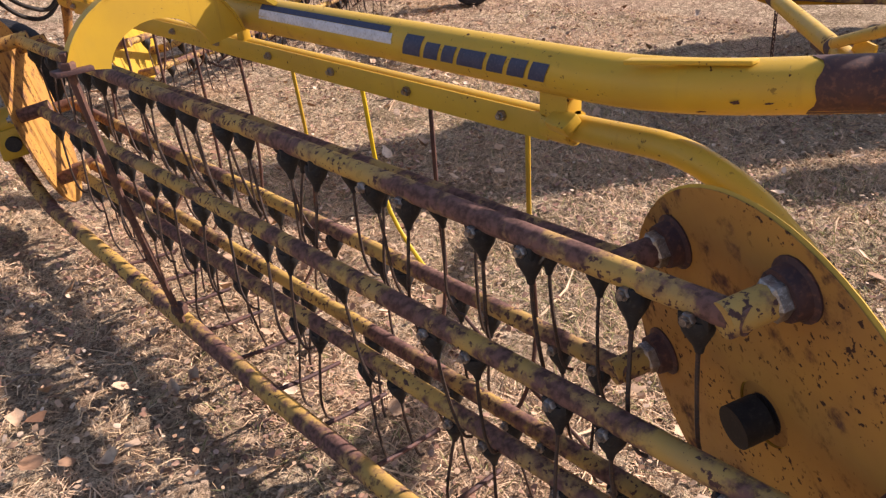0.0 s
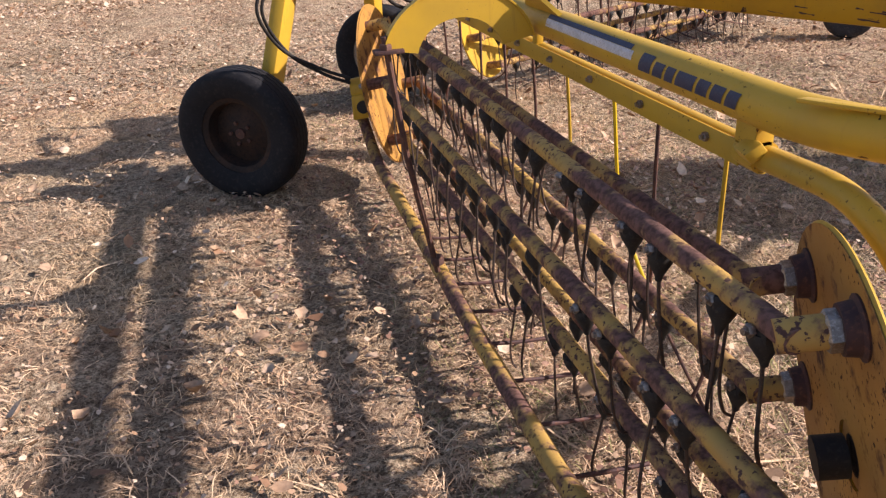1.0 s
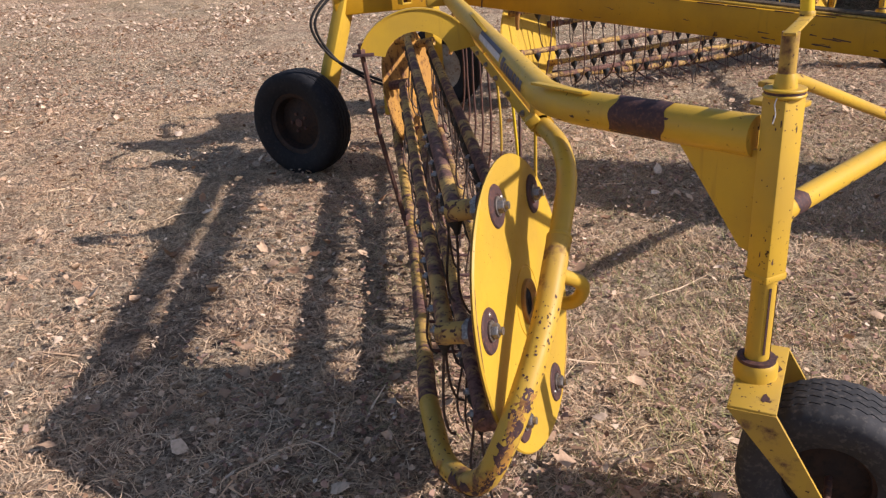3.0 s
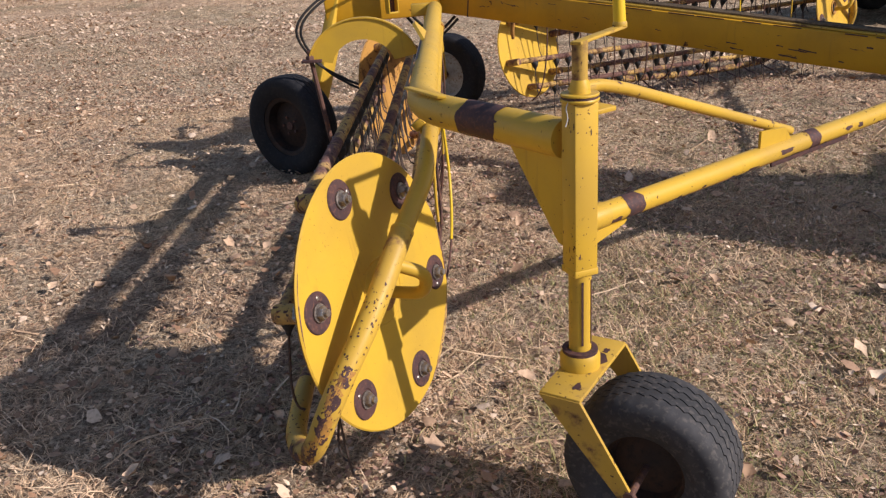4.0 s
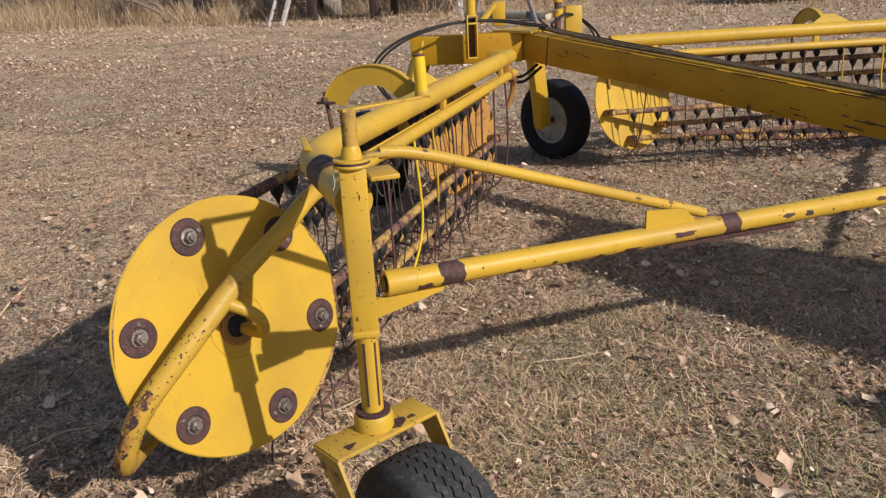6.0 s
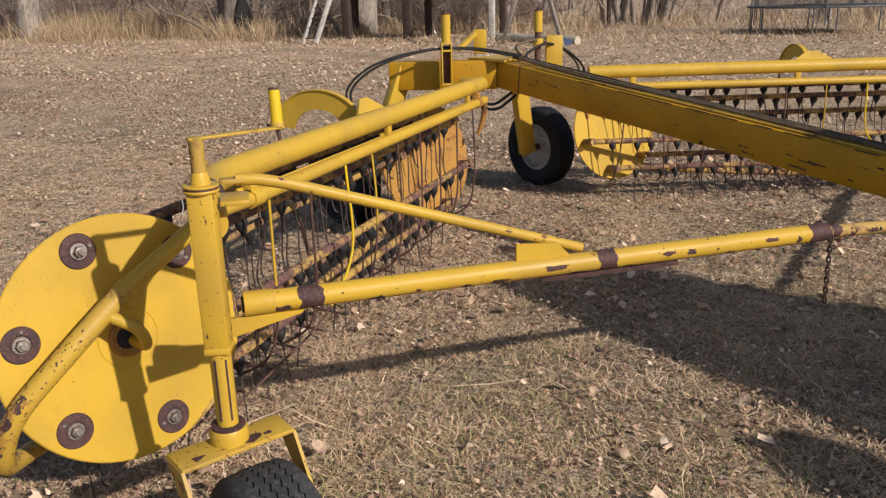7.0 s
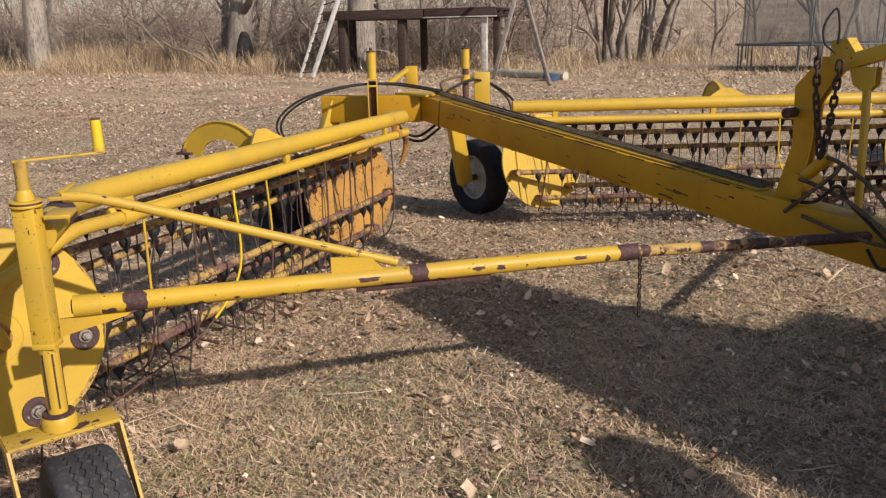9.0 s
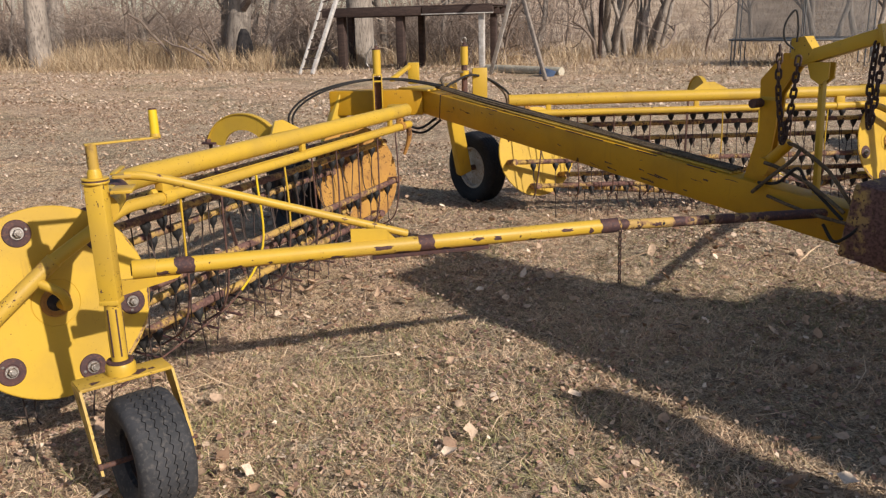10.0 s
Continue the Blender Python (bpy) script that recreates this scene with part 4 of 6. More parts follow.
    # arch holding the guard
    arch = arc_band((1.49, 0.915), 0.138, 0.242, math.radians(12), math.radians(168), 2.775, 2.79, 20, 0.86)
    ar = part("arch", arch, YELLOW, rake, "curved yellow arch plate over the basket")
    rim = arc_band((1.49, 0.915), 0.240, 0.246, math.radians(12), math.radians(168), 2.768, 2.80, 20, 0.86)
    part("arch_flange", rim, YELLOW, ar)
    part("arch_gusset", Geo().prism([(1.755, 2.92, 1.028), (1.755, 2.64, 1.03), (1.715, 2.74, 1.085), (1.715, 2.82, 1.085)], (0.012, 0, 0.006)), YELLOW, ar)
    part("tip_plate", Geo().box((1.265, 2.78, 0.955), (0.045, 0, 0), (0, 0.025, 0), (0, 0, 0.006), 0.002), PURPLE_RUST, ar, "rusty tip plate with a bolt")
    rod = Geo().tube([(1.255, 2.78, 1.0), (1.30, 2.80, 0.62), (1.385, 2.83, 0.17)], 0.0105, 8)
    rod.hexagon((1.257, 2.78, 0.96), (0, 0, 1), 0.02, 0.018).hexagon((1.386, 2.83, 0.20), (0, 0, 1), 0.024, 0.03)
    part("hanger_rod", rod, RUSTY, rake, "long rusty threaded hanger rod")
    return rake


RAKE = build_basket()
AXIS = Vector((-0.837, 0.547, 0.0)).normalized()
SIDE = Vector((0.547, 0.837, 0.0)).normalized()
SPINE = Vector((1.723 + 1.2 * 0.837, 4.736 - 1.2 * 0.547, 0.0))


def mirror_over(shift, turn=0.0):
    """Mirrors across the upright plane along the main beam."""
    d = (Matrix.Rotation(radians(turn), 3, "Z") @ AXIS).normalized()
    s = Vector((-d.y, d.x, 0))
    p = SPINE + SIDE * shift
    m = Matrix.Identity(4)
    for i in range(2):
        for j in range(2):
            m[i][j] = (1 if i == j else 0) - 2 * s[i] * s[j]
    off = s * (2 * p.dot(s))
    m[0][3], m[1][3] = off.x, off.y
    return m


FAR_RAKE = mirror_over(0.25, -0.3)
FAR_REAR = mirror_over(0.12)
far_basket = copy_thing(RAKE, FAR_RAKE @ Matrix.Translation(RAKE.location))
for child in far_basket.children:
    if child.name.startswith("end_disc") and child.data.materials[0] == ORANGE_RUST:
        child.data = child.data.copy()
        child.data.materials[0] = YELLOW_SPECK
        tagged(child, "round yellow steel end plate, dusty")
        for face in child.children:
            if face.name.startswith("inner_face"):
                face.data = face.data.copy()
                face.data.materials[0] = YELLOW_SPECK
                tagged(face, "dusty yellow inner face")


# ---- wheels ----
def tyre(c, axis, r, w, rim, ribs, zig=0.003):
    """Tyre with shoulder, sidewall and tread grooves."""
    h = w / 2
    prof = [(rim, -h * 0.72), (rim + (r - rim) * 0.35, -h * 0.96), (rim + (r - rim) * 0.7, -h), (r * 0.935, -h * 0.93), (r * 0.972, -h * 0.81)]
    n = ribs
    for i in range(n):
        a = -h * 0.78 + 2 * h * 0.78 * i / n
        b = -h * 0.78 + 2 * h * 0.78 * (i + 1) / n
        g = (b - a) * 0.08
        crown = lambda x: r * (1 - 0.028 * (x / h) ** 2)
        prof += [(crown(a), a + g), (crown(b), b - g)]
        if i < n - 1:
            prof += [(crown(b) - 0.006, b - g * 0.7), (crown(b) - 0.006, b + g * 0.7)]
    prof += [(r * 0.972, h * 0.81), (r * 0.935, h * 0.93), (rim + (r - rim) * 0.7, h), (rim + (r - rim) * 0.35, h * 0.96), (rim, h * 0.72)]
    seg, m = 160, len(prof)
    g = Geo().lathe(c, axis, prof, seg)
    z = vec(axis).normalized()
    wave = (1.0, 0.7, -0.2, -1.0)
    for k in range(seg):
        for q in range(5, m - 5):
            g.v[k * m + q] = g.v[k * m + q] + z * wave[k % 4] * zig
    return g


def rim_of(c, axis, r, w, dish):
    h = w / 2
    return Geo().lathe(c, axis, [(0.0005, dish), (r * 0.3, dish), (r * 0.42, dish - 0.015), (r * 0.8, dish - 0.03), (r * 0.86, h * 0.6), (r * 0.98, h * 0.72), (r * 1.04, h * 0.74), (r * 1.04, h * 0.68), (r * 0.95, 0), (r * 1.04, -h * 0.7), (r * 0.9, -h * 0.7), (r * 0.84, -h * 0.3), (0.0005, dish - 0.05)], 40, False)


def build_rear_wheel():
    hub = Vector((0.804, 4.373, 0.322))
    w = thing("rear_wheel", (0.804, 4.373, 0.0), "black pneumatic wheel on a yellow leg of the rake frame", "wheel", "rear wheels")
    part("tyre", tyre(hub, -SIDE, 0.325, 0.19, 0.19, 5), TYRE, w, "dusty black ribbed tyre")
    part("rim", rim_of(hub, -SIDE, 0.19, 0.17, 0.02), RIM, w, "dark rusty steel rim")
    for k in range(5):
        a = 2 * math.pi * k / 5
        x, y, _ = frame_of(SIDE)
        q = hub - SIDE * 0.018 + (x * math.cos(a) + y * math.sin(a)) * 0.055
        part("wheel_nut", Geo().hexagon(q, -SIDE, 0.011, 0.014), RUSTY, w)
    part("axle", Geo().cyl(hub - SIDE * 0.03, hub + SIDE * 0.17, 0.026), RUSTY, w)
    leg = Geo().bar(hub + SIDE * 0.15 + Vector((0.03, 0, -0.03)), (1.16, 4.64, 1.07), 0.075, 0.125, SIDE, 0.008)
    part("leg", leg, YELLOW, w, "square yellow steel leg")
    return w


REAR_WHEEL = build_rear_wheel()
far_wheel = copy_thing(REAR_WHEEL, FAR_REAR @ Matrix.Translation(REAR_WHEEL.location))
for child in far_wheel.children:
    if child.name.startswith("rim"):
        child.data = child.data.copy()
        child.data.materials[0] = RIM_PALE

AX = Vector((0.516, 0.857, 0)).normalized()
TRAIL = Vector((0.857, -0.516, 0)).normalized()
KING = Vector((2.160, 0.970, 0.0))


def build_caster():
    cw = thing("caster_wheel", KING, "yellow caster fork with a worn grey tyre and a hand crank", "caster wheel", "caster wheels")
    axle = KING + TRAIL * 0.187 + AX * 0.008 + Vector((0, 0, 0.206))
    part("tyre", tyre(axle, AX, 0.208, 0.186, 0.102, 5, 0.0045), TYRE_WORN, cw, "worn grey tyre with wavy grooves")
    part("rim", rim_of(axle, AX, 0.102, 0.145, 0.01), RIM, cw, "dark rusty rim")
    part("axle_bolt", Geo().cyl(axle - AX * 0.162, axle + AX * 0.162, 0.009).hexagon(axle - AX * 0.157, -AX, 0.016, 0.012), RUSTY, cw)
    z = Vector((0, 0, 1))
    top = KING + z * 0.428
    plate = Geo().box(top + TRAIL * 0.012, AX * 0.155, TRAIL * 0.052, z * 0.006, 0.003)
    fork = part("fork", plate, YELLOW_WORN, cw, "bent yellow steel fork")
    rub = random.Random(41)
    for off, wide in ((0.045, 0.04), (-0.02, 0.022), (0.09, 0.016), (-0.10, 0.02)):
        ring = [top + AX * (off + wide * k * math.cos(a)) + TRAIL * (0.035 + 0.6 * wide * k * math.sin(a)) + z * 0.0064 for a, k in ((2 * math.pi * i / 11, rub.uniform(0.55, 1.0)) for i in range(11))]
        part("rust_stain", Geo().prism(ring, z * 0.0006), PURPLE_RUST, fork, "flaking rust patch")
    for s in (-1, 1):
        e = top + AX * s * 0.149
        foot = axle - AX * 0.008 + AX * s * 0.149
        down = foot - e
        g = Geo().prism([e - TRAIL * 0.04, e + TRAIL * 0.064, e + down + TRAIL * 0.022 - z * 0.022, e + down - TRAIL * 0.028 - z * 0.012], AX * s * 0.009)
        part("fork_leg", g, YELLOW_WORN, fork)
    part("collar", Geo().lathe(KING + z * 0.434, z, [(0.0005, 0), (0.05, 0), (0.05, 0.03), (0.044, 0.04), (0.0005, 0.04)], 24, False), YELLOW, cw)
    part("rust_ring", Geo().lathe(KING + z * 0.474, z, [(0.03, 0), (0.044, 0.0), (0.044, 0.008), (0.03, 0.01)], 24), PURPLE_RUST, cw)
    part("shaft", Geo().cyl(KING + z * 0.47, KING + z * 0.70, 0.0275, seg=18), YELLOW_SPECK, cw, "scratched yellow shaft")
    for a in (0.2, 1.2, 2.4):
        d = Vector((math.cos(a - 1.7), math.sin(a - 1.7), 0))
        part("scratch", Geo().box(KING + d * 0.0277 + z * 0.585, d * 0.0012, z.cross(d) * 0.0025, z * 0.085, 0), PURPLE_RUST, cw)
    face = Vector((0.39, -0.921, 0.0))
    turn = z.cross(face)
    sleeve = Geo().box(KING + z * 0.891, turn * 0.0305, face * 0.0305, z * 0.204, 0.005)
    part("sleeve_lip", Geo().box(KING + z * 0.694, turn * 0.0322, face * 0.0322, z * 0.009, 0.004), YELLOW_SPECK, cw)
    part("sleeve", sleeve, YELLOW_SPECK, cw, "upright yellow sleeve post with rust specks", 25)
    wear = random.Random(23)
    for out, along in ((face, turn), (turn, face), (-turn, face), (-face, turn)):
        for _ in range(20):
            at, low = wear.uniform(-0.027, 0.027), wear.choice((0.70, 0.72, 0.78, 0.84, 0.9, 0.97, 1.02, 1.05)) + wear.uniform(0, 0.03)
            tall = wear.choice((0.002, 0.003, 0.003, 0.004, 0.007, 0.016))
            g = Geo().prism([KING + out * 0.0302 + along * (at + dx * wear.uniform(0.6, 1.3)) + z * (low + dz * tall) for dx, dz in ((-0.001, 0), (0.0012, 0.1), (0.0022, 0.55), (0.0008, 1.0), (-0.0012, 0.8))], out * 0.0007)
            part("rust_stain", g, PURPLE_RUST, cw, "rust run on the post")
    part("rim_ring", Geo().lathe(KING + z * 1.096, z, [(0.02, 0), (0.042, 0), (0.0435, 0.004), (0.042, 0.007), (0.02, 0.007)], 28), YELLOW_SPECK, cw)
    part("rust_ring", Geo().lathe(KING + z * 1.103, z, [(0.02, 0), (0.041, 0), (0.041, 0.006), (0.02, 0.006)], 28), PURPLE_RUST, cw)
    part("rim_ring", Geo().lathe(KING + z * 1.109, z, [(0.015, 0), (0.0425, 0), (0.043, 0.003), (0.0415, 0.005), (0.015, 0.005)], 28), YELLOW_SPECK, cw)
    part("shoulder", Geo().lathe(KING + z * 1.111, z, [(0.0005, 0), (0.0245, 0), (0.0225, 0.02), (0.018, 0.032), (0.0005, 0.032)], 20, False), YELLOW_SPECK, cw)
    part("crank_shaft", Geo().cyl(KING + z * 1.12, KING + z * 1.225, 0.0175, seg=16), YELLOW_WORN, cw)
    tip = Vector((2.278, 1.138, 0))
    part("crank_arm", Geo().bar(KING + z * 1.222 - (tip - KING).normalized() * 0.02, tip + z * 1.226 + (tip - KING).normalized() * 0.015, 0.026, 0.007, (0, 0, 1), 0.002), YELLOW_WORN, cw, "flat yellow crank arm")
    part("crank_handle", Geo().tube([tip + z * 1.228, tip + z * 1.30 + Vector((-0.004, 0.004, 0)), tip + z * 1.316 + Vector((-0.005, 0.005, 0))], 0.0150, 16, 0.0140), YELLOW_BRIGHT, cw, "upright yellow crank handle")
    part("handle_cap", Geo().cyl(tip + z * 1.3155 + Vector((-0.005, 0.005, 0)), tip + z * 1.3215 + Vector((-0.005, 0.005, 0)), 0.0128, seg=14), RUSTY, cw, "rusty handle cap")
    part("handle_foot", Geo().lathe(tip + z * 1.2285, z, [(0.0005, 0), (0.0172, 0), (0.0172, 0.007), (0.0152, 0.011), (0.0005, 0.011)], 16, False), YELLOW_WORN, cw)
    tie = Geo().tube(spline([KING + Vector(p) for p in ((-0.030, -0.030, 1.100), (-0.034, -0.031, 1.086), (-0.031, -0.032, 1.066), (-0.036, -0.033, 1.048))], 4), 0.0012, 6)
    part("tie_wire", tie, WHITE, cw, "scrap of pale tie wire")
    return cw


CASTER = build_caster()
copy_thing(CASTER, FAR_RAKE @ Matrix.Translation(CASTER.location))


# ---- telescopic arm ----
def build_arm():
    a, j, e = Vector((2.215, 1.09, 0.778)), Vector((3.64, 2.25, 0.752)), Vector((4.50, 2.955, 0.70))
    d = (j - a).normalized()
    arm = thing("telescopic_arm", a, "long yellow telescopic brace arm with rusty patches", "brace arm", "brace arms")
    part("outer_pipe", Geo().cyl(a, j, 0.0295, seg=20), YELLOW_SPECK, arm)
    part("inner_pipe", Geo().cyl(j - d * 0.02, e, 0.0215, seg=16), YELLOW_RUSTY, arm, "thin worn inner pipe")
    for s, w, dull in ((0.10, 0.055, 0.0302), (0.985, 0.05, 0.0302), (1.765, 0.075, 0.0302)):
        part("rust_band", ragged(a + d * s, a + d * (s + w), dull, int(s * 100)), PURPLE_RUST, arm, "band of rusted paint")
    d2 = (e - j).normalized()
    for s, w in ((0.02, 0.03), (0.28, 0.045), (0.52, 0.05), (0.78, 0.22)):
        part("rust_band", ragged(j + d2 * s, j + d2 * (s + w), 0.022, int(s * 100), 18), PURPLE_RUST, arm)
    rub = random.Random(17)
    for s in (0.045, 0.30, 0.42, 0.56, 0.66, 0.84, 0.92, 1.08, 1.22, 1.30, 1.45, 1.60, 1.71):
        side = (0.62, -0.78, rub.uniform(-1.9, 0.2))
        part("rust_stain", blotch(a, j, 0.0299, s, side, rub.uniform(0.25, 0.65), rub.uniform(0.012, 0.05), int(s * 1000)), PURPLE_RUST, arm, "flaking rust patch")
    for s in (0.22, 0.38, 0.52, 0.75, 1.02, 1.15, 1.38, 1.54, 1.66):
        part("rust_stain", blotch(a, j, 0.0298, s, (0.55, -0.7, rub.uniform(-1.3, -0.7)), rub.uniform(0.12, 0.3), rub.uniform(0.04, 0.11), int(s * 1000) + 7), ORANGE_RUST, arm, "orange rust run")
    for s in (0.1, 0.19, 0.36, 0.44, 0.63, 0.72):
        part("rust_stain", blotch(j, e, 0.0219, s, (0.62, -0.78, rub.uniform(-1, 1)), rub.uniform(0.4, 1.0), rub.uniform(0.015, 0.04), int(s * 1000)), PURPLE_RUST, arm, "flaking rust patch")
    for s in (0.22, 0.45, 0.70):
        q = j + d2 * s
        x = Vector((0.62, -0.78, 0))
        part("pin_hole", Geo().cyl(q + x * 0.0195, q + x * 0.0222, 0.0065, seg=10), BLACK, arm)
    b1 = Vector((2.93, 1.71, 0.80))
    part("brace", Geo().tube(rounded([(2.186, 1.073, 1.104), (2.222, 1.101, 1.103), (2.285, 1.152, 1.083), b1], 0.03), 0.0152, 14), YELLOW_SPECK, arm, "slim yellow diagonal brace")
    part("brace_tab", Geo().box((2.180, 1.068, 1.103), (0.024, 0.018, 0), (-0.011, 0.014, 0), (0, 0, 0.006), 0.003), YELLOW_WORN, arm, "flattened rusty brace end")
    for s in (0.0, 0.015, 0.03, 0.045, 0.07, 0.09, 0.12, 0.16, 0.2, 0.26, 0.33, 0.43, 0.55, 0.66, 0.78):
        part("rust_stain", blotch((2.27, 1.14, 1.088), b1, 0.0153, s, (0.5, -0.5, rub.uniform(0.2, 1.4)), rub.uniform(0.3, 0.7), rub.uniform(0.008, 0.02), int(s * 1000) + 3), RUSTY, arm, "flaking rust patch")
    part("brace_lug", Geo().box(KING + Vector((0.034, 0.082, 1.062)), (0.028, 0.02, 0), (-0.03, 0.045, 0), (0, 0, 0.006), 0.003), YELLOW, arm)
    n = Vector((0, 0, 1))
    q = a + d * 0.72
    part("gusset", Geo().prism([q, q + d * 0.2, q + d * 0.13 + n * 0.07, q + n * 0.08], d.cross(n) * 0.008), YELLOW, arm, "flat yellow gusset")
    u = a + d * 0.80
    part("under_strip", Geo().bar(u - n * 0.034, u + d * 0.47 - n * 0.036, 0.008, 0.026, (0, 0, 1), 0.002), PURPLE_RUST, arm, "rusty angle strip welded underneath")
    part("pivot", Geo().lathe(a - d * 0.045, d, [(0.022, 0.0), (0.0325, 0.0), (0.0335, 0.004), (0.0325, 0.075), (0.0295, 0.078), (0.022, 0.05)], 24), YELLOW, arm)
    part("pivot_bore", Geo().cyl(a - d * 0.05, a - d * 0.01, 0.0215, seg=16), BLACK, arm, "dark pivot bore")
    part("bracket", Geo().prism([a - n * 0.031 - d * 0.085, a - n * 0.031 + d * 0.11, a - n * 0.04 + d * 0.10, a - n * 0.085 - d * 0.085], d.cross(n) * 0.012), YELLOW, arm)
    return arm


ARM = build_arm()
copy_thing(ARM, FAR_RAKE @ Matrix.Translation(ARM.location))


# ---- chains ----
def link_mesh():
    pts = []
    for i in range(16):
        t = 2 * math.pi * i / 16
        x, z = 0.0115 * math.cos(t), 0.0125 * math.sin(t)
        z += 0.011 if math.sin(t) > 0 else -0.011
        pts.append((x, 0, z))
    g = Geo().tube(pts + [pts[0]], 0.0058, 7)
    return mesh_of("link", g, CHAIN, None, 60)


LINK = link_mesh()


def chain(points, label, scale=1.0):
    pts = spline(points, 12)
    c = thing("chain", pts[0], label, "chain", "hanging chains")
    step, need, k = 0.036 * scale, 0.0, 0
    for a, b in zip(pts, pts[1:]):
        seg = (b - a).length
        while need < seg:
            q = a + (b - a) * (need / seg)
            turn = (b - a).to_track_quat("Z", "X").to_matrix().to_4x4() @ Matrix.Rotation(radians(90 * (k % 2) + 25), 4, "Z") @ Matrix.Scale(scale, 4)
            piece("link", LINK, c, q, turn)
            need += step
            k += 1
        need -= seg
    return c


# ---- main frame ----
def spine(x, side=0.0, up=0.0):
    """A place on the main beam: side from its middle, up from its underside."""
    s = (x - 2.0) / 0.837
    p = Vector((2.0, 4.555, 0.0)) + Vector((0.837, -0.547, 0)) * s + SIDE * (0.075 + side)
    p.z = 0.906 - 0.1345 * (x - 2.0) + up
    return p


def build_frame():
    f = thing("main_frame", (2.0, 4.6, 0.0), "faded yellow main beam and rear cross frame of a hay rake", "implement frame")
    a, b = spine(1.70), spine(4.72)
    h = Vector((0, 0, 0.09))
    part("main_beam", Geo().bar(a + h, b + h, 0.15, 0.178, (0, 0, 1), 0.012), YELLOW_BEAM, f, "long faded yellow square beam")
    part("weld_seam", Geo().bar(spine(1.985) + h, spine(1.993) + h, 0.153, 0.181, (0, 0, 1), 0.002), PURPLE_RUST, f)
    rub = random.Random(9)
    for k in range(16):
        x = 2.05 + 2.1 * rub.random()
        up, ln = rub.uniform(0.02, 0.165), rub.choice((0.015, 0.03, 0.04, 0.06, 0.11))
        pts = [spine(x + ln * q / 4, -0.0754, up + rub.gauss(0, 0.0035) - 0.05 * ln * q / 4) for q in range(5)]
        g = Geo()
        for p, q in zip(pts, pts[1:]):
            g.bar(p, q, 0.0014, rub.uniform(0.001, 0.0045), (0, 0, 1), 0)
        part("scrape", g, PURPLE_RUST, f)
    for k in range(8):
        x, up, ln = rub.uniform(3.3, 4.0), rub.uniform(0.03, 0.13), rub.uniform(0.02, 0.08)
        low = [spine(x + ln * q / 4, -0.0752, up - rub.uniform(0.0015, 0.006) - 0.02 * ln * q) for q in range(5)]
        high = [spine(x + ln * q / 4, -0.0752, up + rub.uniform(0.001, 0.005) - 0.02 * ln * q) for q in (4, 3, 2, 1, 0)]
        part("scuff", Geo().prism(low + high, -SIDE * 0.0012), PURPLE_RUST, f, "dark scuff in the paint")
    for k in range(16):
        x = 2.1 + 1.9 * rub.random()
        part("edge_wear", Geo().bar(spine(x, -0.0745, 0.1762), spine(x + rub.uniform(0.02, 0.14), -0.0745, 0.1762), rub.uniform(0.004, 0.01), 0.005, (0, 0, 1), 0.001), PURPLE_RUST, f)
    part("hose_channel", Geo().bar(spine(2.1, 0.0, 0.187), spine(4.05, 0.0, 0.187), 0.112, 0.010, (0, 0, 1), 0.002), YELLOW_WORN, f, "worn yellow hose channel")
    part("cross_tube", Geo().bar((1.80, 4.74, 1.02), (1.06, 4.64, 1.01), 0.155, 0.19, (0, 0, 1), 0.012), YELLOW_BEAM, f, "square yellow cross tube")
    m = FAR_REAR
    part("cross_tube", Geo().bar(m @ Vector((1.80, 4.74, 1.02)), m @ Vector((1.10, 4.64, 1.01)), 0.155, 0.19, (0, 0, 1), 0.012), YELLOW_BEAM, f, "square yellow cross tube")
    part("centre_plate", Geo().prism([(1.60, 4.70, 1.114), (1.88, 4.60, 1.106), (1.92, 4.86, 1.108), (1.74, 4.98, 1.114)], (0, 0, 0.014)), YELLOW, f)
    for far in (False, True):
        k = m if far else Matrix.Identity(4)
        o = Vector((1.505, 4.53, 0))
        part("jack_tube", Geo().cyl(k @ (o + Vector((0, 0, 1.27 if far else 1.23))), k @ (o + Vector((0, 0, 1.415))), 0.031, seg=18), YELLOW, f, "upright yellow jack tube")
        part("jack_cap", Geo().lathe(k @ (o + Vector((0, 0, 1.413))), (0, 0, 1), [(0.0005, 0), (0.033, 0), (0.033, 0.008), (0.012, 0.012), (0.012, 0.03), (0.0005, 0.032)], 18, False), RUSTY, f)
        ringp = [k @ (o + Vector((0.0, 0.02 * math.cos(t), 1.46 + 0.022 * math.sin(t)))) for t in (2 * math.pi * i / 14 for i in range(15))]
        part("lynch_ring", Geo().tube(ringp, 0.003, 6), STEEL, f)
        if far:
            part("jack_rod", Geo().cyl(k @ (o + Vector((0, 0, 1.04))), k @ (o + Vector((0, 0, 1.3))), 0.024, seg=16), RUSTY, f, "dark rusty jack rod")
            part("jack_clamp", Geo().cyl(k @ (o + Vector((0, 0, 1.17))), k @ (o + Vector((0, 0, 1.225))), 0.036, seg=18), YELLOW, f)
            c = k @ Vector((1.42, 4.58, 1.11))
            part("side_plate", Geo().box(c + Vector((0.17, 0.06, 0.0)), (0.055, 0.025, 0), (-0.012, 0.03, 0), (0, 0, 0.13), 0.006), YELLOW, f, "upright yellow plate with two bolts")
        else:
            e, back = Vector((0.88, 0.47, 0)), Vector((-0.47, 0.88, 0))
